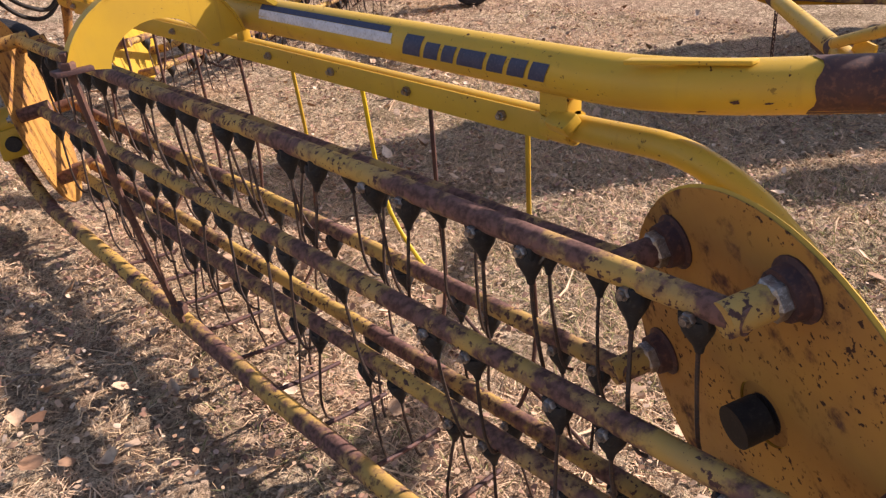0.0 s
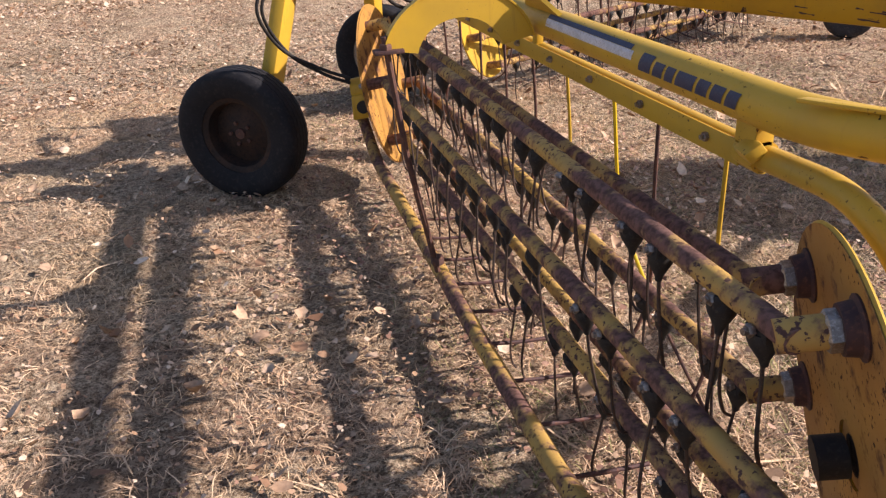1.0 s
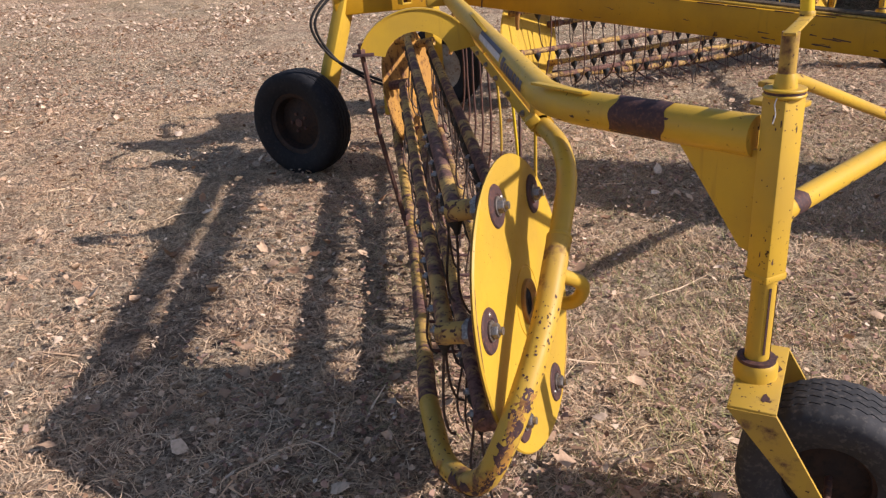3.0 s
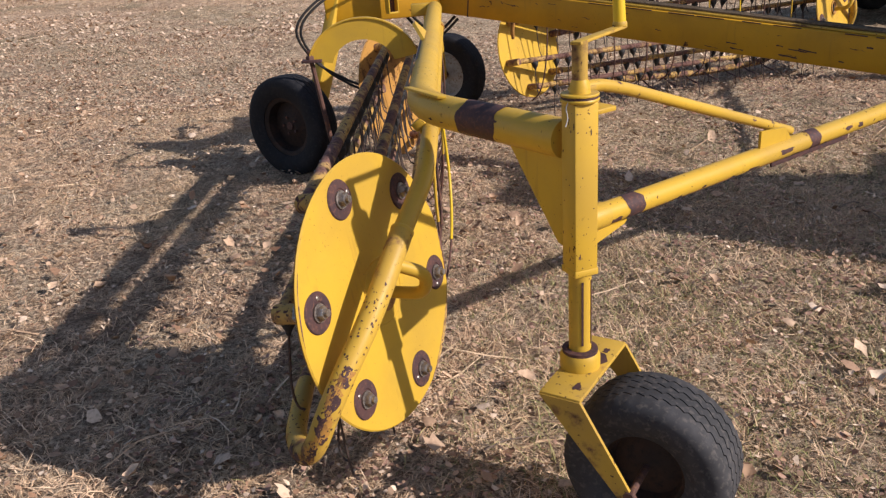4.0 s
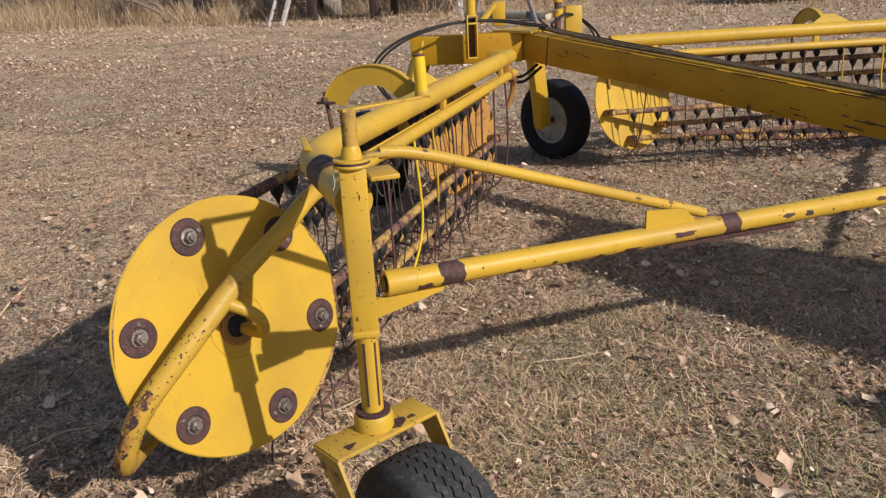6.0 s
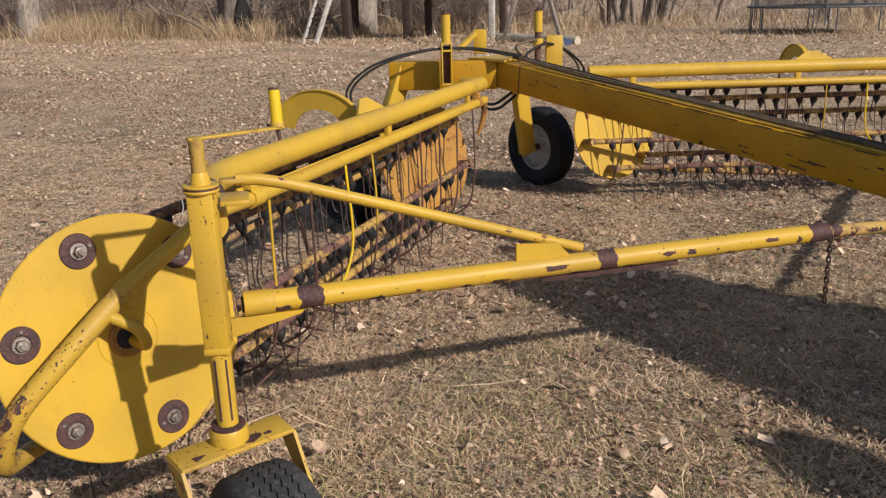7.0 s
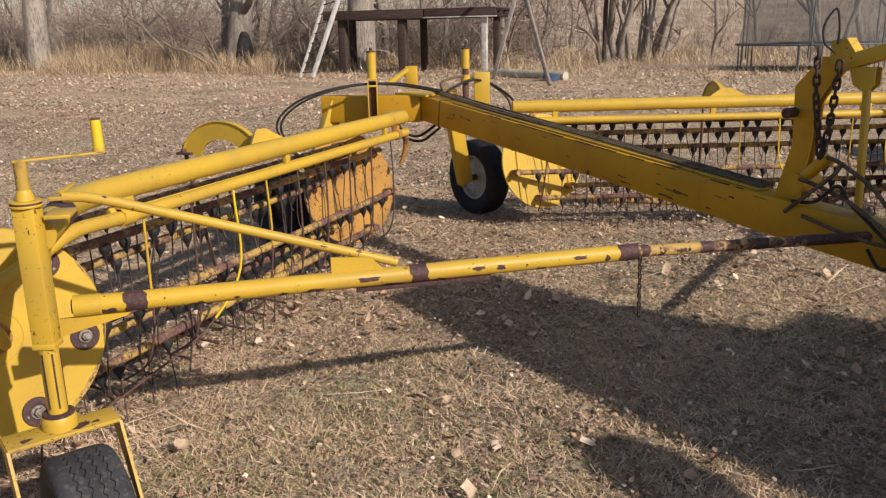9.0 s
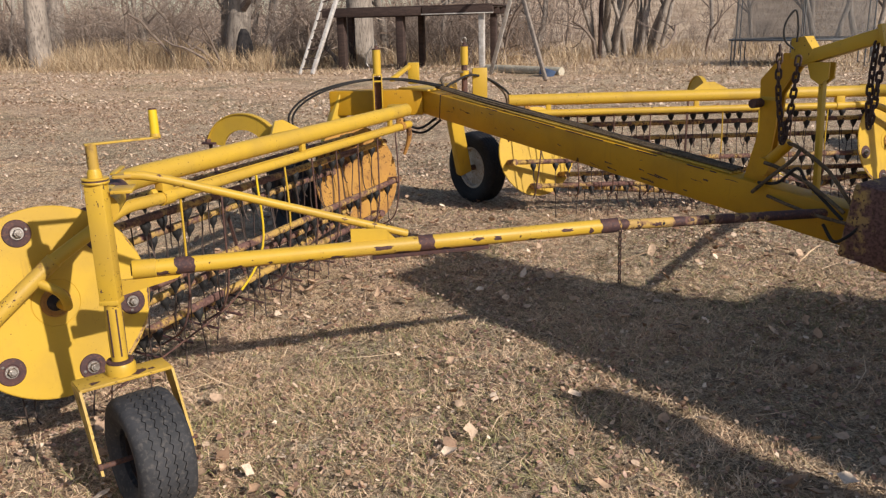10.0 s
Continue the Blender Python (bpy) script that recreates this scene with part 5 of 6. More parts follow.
            for k2 in (-1, 1):
                part("channel_side", Geo().box(o + e * 0.031 * k2 + Vector((0, 0, 1.1)), e * 0.004, back * 0.03, (0, 0, 0.135), 0.002), YELLOW, f)
            part("channel_back", Geo().box(o + back * 0.026 + Vector((0, 0, 1.09)), e * 0.028, back * 0.004, (0, 0, 0.125), 0.001), RUSTY, f, "rusty channel back")
            for zz in (1.232, 1.185, 0.97):
                part("channel_bar", Geo().box(o - back * 0.024 + Vector((0, 0, zz)), e * 0.034, back * 0.005, (0, 0, 0.006), 0.002), YELLOW, f)
            wire = [o + Vector(p) for p in ((-0.03, 0, 1.44), (-0.07, -0.01, 1.38), (-0.075, -0.01, 1.31), (-0.04, -0.01, 1.27))]
            part("pin_wire", Geo().tube(spline(wire, 5), 0.004, 6), STEEL, f)
    part("lever", Geo().bar((1.52, 4.75, 1.18), (1.52, 5.12, 1.27), 0.035, 0.03, (0, 0, 1), 0.006), YELLOW, f)
    part("lever_plate", Geo().box((1.55, 5.13, 1.21), (0.045, 0.01, 0), (-0.005, 0.02, 0), (0, 0, 0.085), 0.008), YELLOW, f)
    part("tube_bracket", Geo().box((1.70, 4.46, 0.985), (0.07, 0, 0), (0, 0.05, 0), (0, 0, 0.035), 0.006), YELLOW, f)
    part("tube_bracket", Geo().box(m @ Vector((1.72, 4.50, 0.985)), (0.05, 0.02, 0), (-0.02, 0.05, 0), (0, 0, 0.04), 0.006), PURPLE_RUST, f)
    # mast near the hitch
    t = SIDE * 0.012
    def flat(points, thick, off=0.0):
        return Geo().prism([spine(x, off) * Vector((1, 1, 0)).length * 0 + Vector((spine(x, off).x, spine(x, off).y, z)) for x, z in points], SIDE * thick)
    for off in (-0.032, 0.018):
        foot = part("mast_plate", flat([(4.085, 0.74), (4.192, 0.72), (4.205, 0.90), (4.222, 1.05), (4.228, 1.22), (4.30, 1.36), (4.285, 1.41), (4.235, 1.41), (4.142, 1.285), (4.152, 1.04)], 0.014, off), YELLOW_BEAM, f, "tapered yellow mast plate")
        part("plate_step", flat([(4.150, 1.19), (4.226, 1.19), (4.226, 1.205), (4.150, 1.205)], -0.004 if off < 0 else 0.018, off), YELLOW_SPECK, foot)
    part("mast_head", flat([(4.265, 1.385), (4.33, 1.38), (4.352, 1.425), (4.315, 1.485), (4.262, 1.475)], 0.072, -0.036), YELLOW_SPECK, f)
    part("mast_arm", Geo().bar(Vector((*spine(4.28).xy, 1.375)), Vector((*spine(4.60).xy, 1.49)), 0.07, 0.06, (0, 0, 1), 0.006), YELLOW, f, "yellow mast arm")
    part("arm_end_plate", Geo().bar(Vector((*spine(4.598).xy, 1.485)), Vector((*spine(4.612).xy, 1.49)), 0.10, 0.095, (0, 0, 1), 0.003), YELLOW_SPECK, f)
    part("mast_strut", Geo().bar(Vector((*spine(4.385).xy, 1.37)), Vector((*spine(4.405).xy, 0.77)), 0.022, 0.036, SIDE, 0.004), YELLOW, f, "upright yellow strut")
    for off in (-0.03, 0.02):
        part("strut_lug", flat([(4.33, 1.37), (4.42, 1.37), (4.42, 1.30), (4.39, 1.27), (4.35, 1.30)], 0.01, off), YELLOW, f)
    cyl = Geo().cyl(Vector((*spine(4.20, -0.05).xy, 0.88)), Vector((*spine(4.30, -0.05).xy, 1.00)), 0.027, seg=18)
    part("cylinder", cyl, YELLOW_BEAM, f, "yellow hydraulic cylinder")
    part("cylinder_pivot", Geo().cyl(Vector((*spine(4.20, -0.09).xy, 0.875)), Vector((*spine(4.20, 0.06).xy, 0.875)), 0.045, seg=18), YELLOW_BEAM, f)
    part("pivot_pin", Geo().cyl(Vector((*spine(4.15, -0.10).xy, 1.175)), Vector((*spine(4.15, 0.09).xy, 1.175)), 0.022, seg=14), RUSTY, f)
    # wide hitch box at the front of the beam
    part("hitch_box", Geo().bar(spine(4.60, -0.02, 0.155) , spine(5.35, -0.02, 0.13), 0.30, 0.34, (0, 0, 1), 0.02), YELLOW_RUSTY, f, "wide worn yellow hitch box")
    part("tongue", Geo().bar(spine(4.7, 0, 0.02), spine(6.6, 0, 0.06), 0.14, 0.16, (0, 0, 1), 0.012), YELLOW_BEAM, f)
    return f


build_frame()
chain([Vector((*spine(4.25, -0.10).xy, 1.425)), Vector((*spine(4.262, -0.11).xy, 1.25)), Vector((*spine(4.285, -0.10).xy, 1.06)), Vector((*spine(4.292, -0.10).xy, 1.01)), Vector((*spine(4.302, -0.09).xy, 1.06)), Vector((*spine(4.315, -0.09).xy, 1.2)), Vector((*spine(4.325, -0.09).xy, 1.40))], "looped rusty lift chain on the yellow mast")
chain([Vector((*spine(4.585, -0.03).xy, 1.44)), Vector((*spine(4.588, -0.05).xy, 1.25)), Vector((*spine(4.60, -0.05).xy, 1.11)), Vector((*spine(4.612, -0.05).xy, 1.25)), Vector((*spine(4.615, -0.03).xy, 1.44))], "looped rusty chain on the mast arm")
chain([(3.66, 2.245, 0.73), (3.662, 2.245, 0.62), (3.665, 2.245, 0.50)], "thin rusty chain hanging from the brace arm", 0.5)


def hose(points, label, r=0.0095, material=None):
    return single("hydraulic_hose", Geo().tube(spline(points, 8), r, 10), material or HOSE, label, "hose", points[0], "hydraulic hoses")


for k in range(4):
    off = (-0.030, -0.004, 0.026, 0.044)[k]
    lie = "dusty hydraulic hose lying along the beam" if k < 3 else "black hydraulic hose lying along the beam"
    hose([spine(1.9, off, 0.213), spine(2.4, off, 0.201 + 0.005 * (k % 2)), spine(3.0, off + 0.004, 0.203), spine(3.6, off, 0.201), spine(4.05, off, 0.201)], lie, 0.0074, DUSTY_HOSE if k < 3 else HOSE)
hose([spine(1.95, -0.03, 0.23), (1.62, 4.62, 1.19), (1.36, 4.42, 1.190), (1.10, 4.22, 1.105), (0.95, 4.15, 0.94), (1.03, 4.22, 0.74), (1.20, 4.20, 0.63), (1.33, 4.14, 0.58)], "black hydraulic hose looping down to the drive motor", 0.008)
hose([spine(1.95, -0.01, 0.235), (1.64, 4.64, 1.195), (1.38, 4.435, 1.187), (1.12, 4.235, 1.095), (0.972, 4.165, 0.93), (1.06, 4.235, 0.715), (1.21, 4.20, 0.605), (1.33, 4.15, 0.555)], "second black hose beside the drive motor", 0.008)
hose([spine(1.95, 0.03, 0.225), (1.97, 4.90, 1.15), (2.02, 5.20, 1.19), (2.10, 5.48, 1.13), (2.19, 5.72, 0.99), (2.18, 5.84, 0.82)], "black hose to the other basket's motor")
hose([spine(1.92, 0.02, 0.222), (1.88, 4.92, 1.19), (1.95, 5.18, 1.215), (2.06, 5.43, 1.16), (2.16, 5.68, 1.00), (2.15, 5.8, 0.8)], "dusty hose crossing the rear frame", 0.0095, DUSTY_HOSE)
hose([(1.62, 4.66, 0.93), (1.70, 4.62, 0.86), (1.80, 4.64, 0.83), (1.90, 4.72, 0.90)], "black hose drooping under the rear of the beam")
hose([(1.58, 4.68, 0.93), (1.68, 4.66, 0.82), (1.80, 4.70, 0.79), (1.92, 4.76, 0.88)], "second black hose drooping under the beam")


def beside(x, side, z):
    """A place beside the beam at a given height."""
    p = spine(x, side)
    return Vector((p.x, p.y, z))


hose([beside(4.30, -0.06, 1.0), beside(4.36, -0.08, 0.985), beside(4.48, -0.10, 0.91), beside(4.55, -0.11, 0.83), beside(4.62, -0.11, 0.73)], "dusty hose drooping from the mast to the hitch", 0.009, DUSTY_HOSE)
hose([beside(4.22, -0.09, 0.90), beside(4.29, -0.10, 0.885), beside(4.41, -0.12, 0.845), beside(4.50, -0.13, 0.79), beside(4.58, -0.13, 0.73)], "dusty hose sloping down beside the hitch", 0.009, DUSTY_HOSE)
hose([beside(4.18, -0.10, 0.75), beside(4.27, -0.12, 0.845), beside(4.35, -0.11, 0.935), beside(4.37, -0.09, 0.99)], "dusty hose rising along the mast foot", 0.009, DUSTY_HOSE)
hose([beside(4.20, -0.09, 0.80), beside(4.30, -0.12, 0.82), beside(4.38, -0.13, 0.90), beside(4.42, -0.12, 0.84), beside(4.50, -0.13, 0.77), beside(4.58, -0.14, 0.70)], "tangled black hose beside the hitch", 0.0075)
hose([beside(4.24, -0.08, 0.74), beside(4.36, -0.12, 0.72), beside(4.48, -0.14, 0.70), beside(4.60, -0.15, 0.69)], "dusty hose lying beside the hitch box", 0.008, DUSTY_HOSE)
hose([beside(4.50, -0.12, 0.66), beside(4.56, -0.15, 0.60), beside(4.62, -0.17, 0.64), beside(4.66, -0.16, 0.70)], "black hose looped at the hitch box", 0.0075)
hose([beside(4.285, -0.06, 1.43), beside(4.262, -0.09, 1.47), beside(4.258, -0.09, 1.54), beside(4.285, -0.07, 1.60), beside(4.292, -0.05, 1.53), beside(4.287, -0.04, 1.46)], "thin dark cord looped over the mast head", 0.0045)

# ---- woods, play set and trampoline ----
def bare_tree(seed, tall, radius, levels, spread, name="tree", lean=0.1, wobble=0.13):
    """A bare tree as limbs that fork and thin out; returns trunk and limbs as two shapes."""
    rnd = random.Random(seed)
    trunk, limbs = Geo(), Geo()

    def grow(p, d, ln, r, level):
        pts, q, dd = [p], p.copy(), d.copy()
        n = 5 if level == 0 else 3
        for i in range(n):
            w = wobble if level == 0 else 0.2
            dd = (dd + Vector((rnd.gauss(0, w), rnd.gauss(0, w), rnd.gauss(0.05, 0.08)))).normalized()
            q = q + dd * ln / n
            pts.append(q.copy())
        end = r * (0.55 if level == 0 else 0.4)
        if level == 0:
            ring = [p - d * 0.25, p] + pts[1:]
            trunk.tube(ring, r * 1.18, 14, end)
        else:
            limbs.tube(pts, r, 5 if level < 3 else 3, end)
        if level >= levels:
            return
        for k in range(rnd.choice((3, 4, 4, 5)) if level < 2 else 3):
            s = rnd.uniform(0.3, 1.0)
            i = min(int(s * n), n - 1)
            at = pts[i] + (pts[i + 1] - pts[i]) * (s * n - i)
            a = rnd.uniform(0, 6.283)
            side = Vector((math.cos(a), math.sin(a), rnd.uniform(-0.1, 0.7)))
            grow(at, (dd * (1 - spread) + side * spread).normalized(), ln * rnd.uniform(0.45, 0.7), end * rnd.uniform(0.45, 0.8) + 0.004, level + 1)
    grow(Vector((0, 0, 0)), Vector((rnd.gauss(0, lean), rnd.gauss(0, lean), 1)).normalized(), tall, radius, 0)
    return trunk, limbs


def plant_tree(place, shapes, label, group="", bark=None):
    trunk, limbs = shapes
    t = thing("tree", (0, 0, 0), label, "tree", group)
    part("trunk", trunk, bark or BARK, t)
    part("crown", limbs, TWIG, t)
    x, y = place
    t.location = (x, y, float(height(x, y)))
    return t


def shrub(seed, tall, stems):
    rnd = random.Random(seed)
    g = Geo()
    for _ in range(stems):
        a, r = rnd.uniform(0, 6.283), rnd.uniform(0, 0.45)
        p = Vector((r * math.cos(a), r * math.sin(a), -0.05))
        d = Vector((rnd.gauss(0, 0.3), rnd.gauss(0, 0.3), 1)).normalized()
        ln = tall * rnd.uniform(0.5, 1.0)
        pts = [p]
        for i in range(4):
            d = (d + Vector((rnd.gauss(0, 0.2), rnd.gauss(0, 0.2), 0.05))).normalized()
            pts.append(pts[-1] + d * ln / 4)
        g.tube(pts, rnd.uniform(0.008, 0.022), 3, 0.003)
        for k in range(6):
            i = rnd.randrange(1, 4)
            e = Vector((rnd.gauss(0, 1), rnd.gauss(0, 1), rnd.uniform(0, 1))).normalized()
            q = pts[i] + e * ln * rnd.uniform(0.1, 0.3)
            g.tube([pts[i], (pts[i] + q) / 2 + Vector((0, 0, 0.03)), q], 0.006, 3, 0.002)
            for _ in range(2):
                e2 = (e + Vector((rnd.gauss(0, 0.8), rnd.gauss(0, 0.8), rnd.gauss(0.2, 0.5)))).normalized()
                g.tube([q, q + e2 * ln * 0.14], 0.003, 3, 0.0015)
    return g


BIG = [bare_tree(21, 7.5, 0.50, 4, 0.6, lean=0.02, wobble=0.03), bare_tree(22, 7.0, 0.52, 4, 0.62, lean=0.03, wobble=0.04), bare_tree(23, 8.0, 0.55, 4, 0.6, lean=0.02, wobble=0.03)]
plant_tree((-25.0, 26.6), BIG[0], "broad bare cottonwood with pale ridged bark", "large cottonwoods")
plant_tree((-29.6, 32.0), bare_tree(24, 7.5, 0.42, 4, 0.6, lean=0.02, wobble=0.03), "bare grey tree behind dry grass", "large cottonwoods")
plant_tree((-16.75, 29.2), BIG[1], "old bare cottonwood with a fire-blackened base", "large cottonwoods")
plant_tree((-10.35, 28.2), BIG[2], "thick bare cottonwood behind the play platform", "large cottonwoods")
char = Geo().lathe((0, 0, 0), (0, 0, 1), [(0.42, -0.1), (0.40, 0.5), (0.30, 1.0), (0.20, 1.35), (0.1, 1.5), (0.05, 1.2), (0.05, -0.1)], 14)
cs = single("burnt_stump", char, CHAR, "fire-blackened hollow stump beside a cottonwood", "stump")
cs.location = (-15.2, 27.6, float(height(-15.2, 27.6)))
for k, (dx, dy, s) in enumerate(((0, 0, 31), (0.5, 0.2, 32), (0.95, -0.1, 33), (-0.45, 0.3, 34), (0.25, 0.5, 35), (1.35, 0.3, 36), (-0.2, -0.35, 37), (0.75, 0.6, 38), (1.6, 0.0, 39), (2.0, 0.4, 101), (0.1, 0.8, 102), (1.15, 0.9, 103), (1.8, 0.7, 104), (0.55, -0.4, 105), (2.3, 0.1, 106))):
    plant_tree((-1.9 + dx, 34.4 + dy), bare_tree(s, 5.5, 0.16 - 0.035 * (k % 4), 3, 0.42, lean=0.12), "leaning grey trunk in a clump of bare trees", "clump of trunks")
POOL = [bare_tree(40 + k, random.Random(k).uniform(4.5, 7), 0.11 + 0.03 * (k % 3), 4, 0.55, lean=0.2) for k in range(4)]
rnd = random.Random(77)
first = []
for k in range(44):
    u = rnd.uniform(0, 1)
    x = -44 + 48 * u ** 1.1
    y = rnd.uniform(29, 46) + max(0, (x + 4)) * 0.55
    if x > 2.6 - 0.152 * y:
        x -= 9
    if len(first) < 4:
        first.append(plant_tree((x, y), POOL[len(first)], "slender bare winter tree at the wood's edge", "bare young trees"))
        first[-1].rotation_euler = (0, 0, rnd.uniform(0, 6.28))
    else:
        src = first[k % 4]
        copy_thing(src, Matrix.Translation((x, y, float(height(x, y)))) @ Matrix.Rotation(rnd.uniform(0, 6.28), 4, "Z"))
SHRUBS = [mesh_of("shrub", shrub(60 + k, 2.4, 20), TWIG) for k in range(5)]
for k in range(140):
    x = rnd.uniform(-42, -4.5)
    y = rnd.uniform(26.5, 42) + max(0, x + 6) * 0.5
    if -9.5 < x < 1.5 and y < 27.5:
        y += 4
    if (-17.6 < x < -14.0 or -11.6 < x < -7.6) and y < 30:
        y += 5
    ob = new("shrub", SHRUBS[k % 5])
    tagged(ob, "leafless tangled shrub in tall dry grass", "shrub", "thicket shrubs")
    s = rnd.uniform(0.7, 1.5)
    ob.matrix_basis = Matrix.Translation((x, y, float(height(x, y)))) @ Matrix.Rotation(rnd.uniform(0, 6.28), 4, "Z") @ Matrix.Diagonal((s, s, s, 1))


for k in range(16):
    x, y = rnd.uniform(-6, 14), rnd.uniform(34, 62)
    ob = new("shrub", SHRUBS[k % 5])
    tagged(ob, "small leafless shrub standing in the pale field", "shrub", "field shrubs")
    s = rnd.uniform(0.35, 0.85)
    ob.matrix_basis = Matrix.Translation((x, y, float(height(x, y)))) @ Matrix.Rotation(rnd.uniform(0, 6.28), 4, "Z") @ Matrix.Diagonal((s, s, s, 1))
for k, (x, y) in enumerate(((6.5, 36.0), (8.6, 41.0), (10.5, 38.0), (4.0, 47.0), (12.5, 44.0), (1.5, 55.0), (7.2, 52.0), (6.56, 38.0), (7.35, 39.0), (9.1, 41.0))):
    copy_thing(first[k % 4], Matrix.Translation((x, y, float(height(x, y)))) @ Matrix.Rotation(1.3 * k, 4, "Z"))


def wooded(x, y):
    """The wood ends at an open field."""
    return x < 3.7 - np.where(y < 46, 0.262, 0.165) * y


def cleared(x, y):
    """Open ground in front of the great trunks."""
    spots = ((-25.0, 26.6, 1.4), (-15.9, 27.6, 1.5), (-9.4, 26.6, 1.8), (-28.6, 30.6, 1.2))
    near = np.zeros(np.shape(x), bool)
    for cx, cy, r in spots:
        near = near | (((x - cx) / r) ** 2 + ((y - cy) / (1.7 * r)) ** 2 < 1)
    return near


def far_woods():
    """Thousands of crooked bare stems behind the first trees."""
    rng = np.random.default_rng(15)
    n = 11000
    x, y = rng.uniform(-105, 0, n), 31 + 62 * rng.uniform(0, 1, n) ** 0.8
    edge = (np.arange(n) % 6 == 0) & (y > 66)
    x = np.where(edge, rng.uniform(-12, 55, n), x)
    keep = wooded(x, y) | edge
    x, y = x[keep], y[keep]
    n = len(x)
    z = height(x, y)
    h = rng.uniform(1.0, 5.5, n)
    w = rng.uniform(0.008, 0.03, n) * (1 + 5.0 * (rng.uniform(0, 1, n) < 0.05))
    p = np.stack([x, y, z - 0.1], 1)
    way = np.stack([rng.normal(0, 0.25, n), rng.normal(0, 0.2, n), np.ones(n)], 1)
    side = np.stack([np.cos(rng.uniform(0, np.pi, n)), np.sin(rng.uniform(0, np.pi, n)), np.zeros(n)], 1)
    rows = []
    for k in range(5):
        taper = (w * (1 - 0.2 * k))[:, None]
        rows += [p - side * taper, p + side * taper]
        p = p + way * (h / 4)[:, None]
        way = way + np.stack([rng.normal(0, 0.22, n), rng.normal(0, 0.18, n), rng.normal(-0.05, 0.1, n)], 1)
    v = np.stack(rows, 1).reshape(-1, 3)
    b = np.arange(n) * 10
    q = np.concatenate([np.stack([b + 2 * k, b + 2 * k + 1, b + 2 * k + 3, b + 2 * k + 2], 1) for k in range(4)])
    return tagged(new("far_woods", quick("far_woods", v, q, STEMS)), "distant grey thicket of bare crooked stems", "woods", kind="stuff")


def brushwood():
    """Tangled fine twigs between the stems."""
    rng = np.random.default_rng(27)
    n = 46000
    x, y = rng.uniform(-60, 0, n), rng.uniform(28.5, 60, n)
    clump = np.sin(0.9 * x) + np.sin(0.7 * y + 0.5 * x) + np.sin(2.1 * x - 1.3 * y)
    keep = wooded(x, y) & (rng.uniform(-3, 2.9, n) < clump) & ~cleared(x, y)
    x, y = x[keep], y[keep]
    n = len(x)
    z = height(x, y) + rng.uniform(0.05, 1, n) ** 1.3 * 4.6
    d = rng.normal(0, 1, (n, 3)) * (1, 1, 0.75)
    d = d / np.linalg.norm(d, axis=1)[:, None] * rng.uniform(0.3, 1.3, n)[:, None]
    s = rng.normal(0, 1, (n, 3))
    s = np.cross(s, d)
    s = s / np.linalg.norm(s, axis=1)[:, None] * rng.uniform(0.004, 0.011, n)[:, None]
    p0 = np.stack([x, y, z], 1)
    p1 = p0 + d * 0.5 + rng.normal(0, 0.07, (n, 3))
    p2 = p0 + d
    v = np.stack([p0 - s, p0 + s, p1 - s * 0.8, p1 + s * 0.8, p2 - s * 0.3, p2 + s * 0.3], 1).reshape(-1, 3)
    b = np.arange(n) * 6
    q = np.concatenate([np.stack([b, b + 1, b + 3, b + 2], 1), np.stack([b + 2, b + 3, b + 5, b + 4], 1)])
    return tagged(new("brushwood", quick("brushwood", v, q, STEMS)), "tangled bare twigs of the thicket", "brushwood", kind="stuff")


def tangle():
    """Long crooked branches that cross at every angle in the undergrowth."""
    rng = np.random.default_rng(33)
    n = 3600
    x, y = rng.uniform(-34, -3, n), 27.0 + 9.0 * rng.uniform(0, 1, n) ** 1.5
    keep = (cloud(x, y, 2.4, 12) + 0.6 * cloud(x, y, 0.8, 13) > 0.78) & ~((x > -10.2) & (y < 27.6)) & ~cleared(x, y)
    x, y = x[keep], y[keep]
    n = len(x)
    p = np.stack([x, y, height(x, y) + rng.uniform(0, 2.4, n) ** 1.2], 1)
    d = np.stack([rng.normal(0, 1, n), rng.normal(0, 0.5, n), rng.normal(0.55, 0.6, n)], 1)
    d = d / np.linalg.norm(d, axis=1)[:, None]
    ln, w = rng.uniform(0.8, 2.8, n), rng.uniform(0.007, 0.022, n)
    side = np.cross(d, np.stack([rng.normal(0, 0.3, n), np.ones(n), rng.normal(0, 0.3, n)], 1))
    side = side / np.linalg.norm(side, axis=1)[:, None]
    rows = []
    for k in range(6):
        taper = (w * (1 - 0.16 * k))[:, None]
        rows += [p - side * taper, p + side * taper]
        d = d + rng.normal(0, 0.34, (n, 3))
        d = d / np.linalg.norm(d, axis=1)[:, None]
        p = p + d * (ln / 5)[:, None]
    v = np.stack(rows, 1).reshape(-1, 3)
    b = np.arange(n) * 12
    q = np.concatenate([np.stack([b + 2 * k, b + 2 * k + 1, b + 2 * k + 3, b + 2 * k + 2], 1) for k in range(5)])
    return tagged(new("tangled_branches", quick("tangled_branches", v, q, STEMS)), "crooked bare branches tangled in the undergrowth", "branches", kind="stuff")


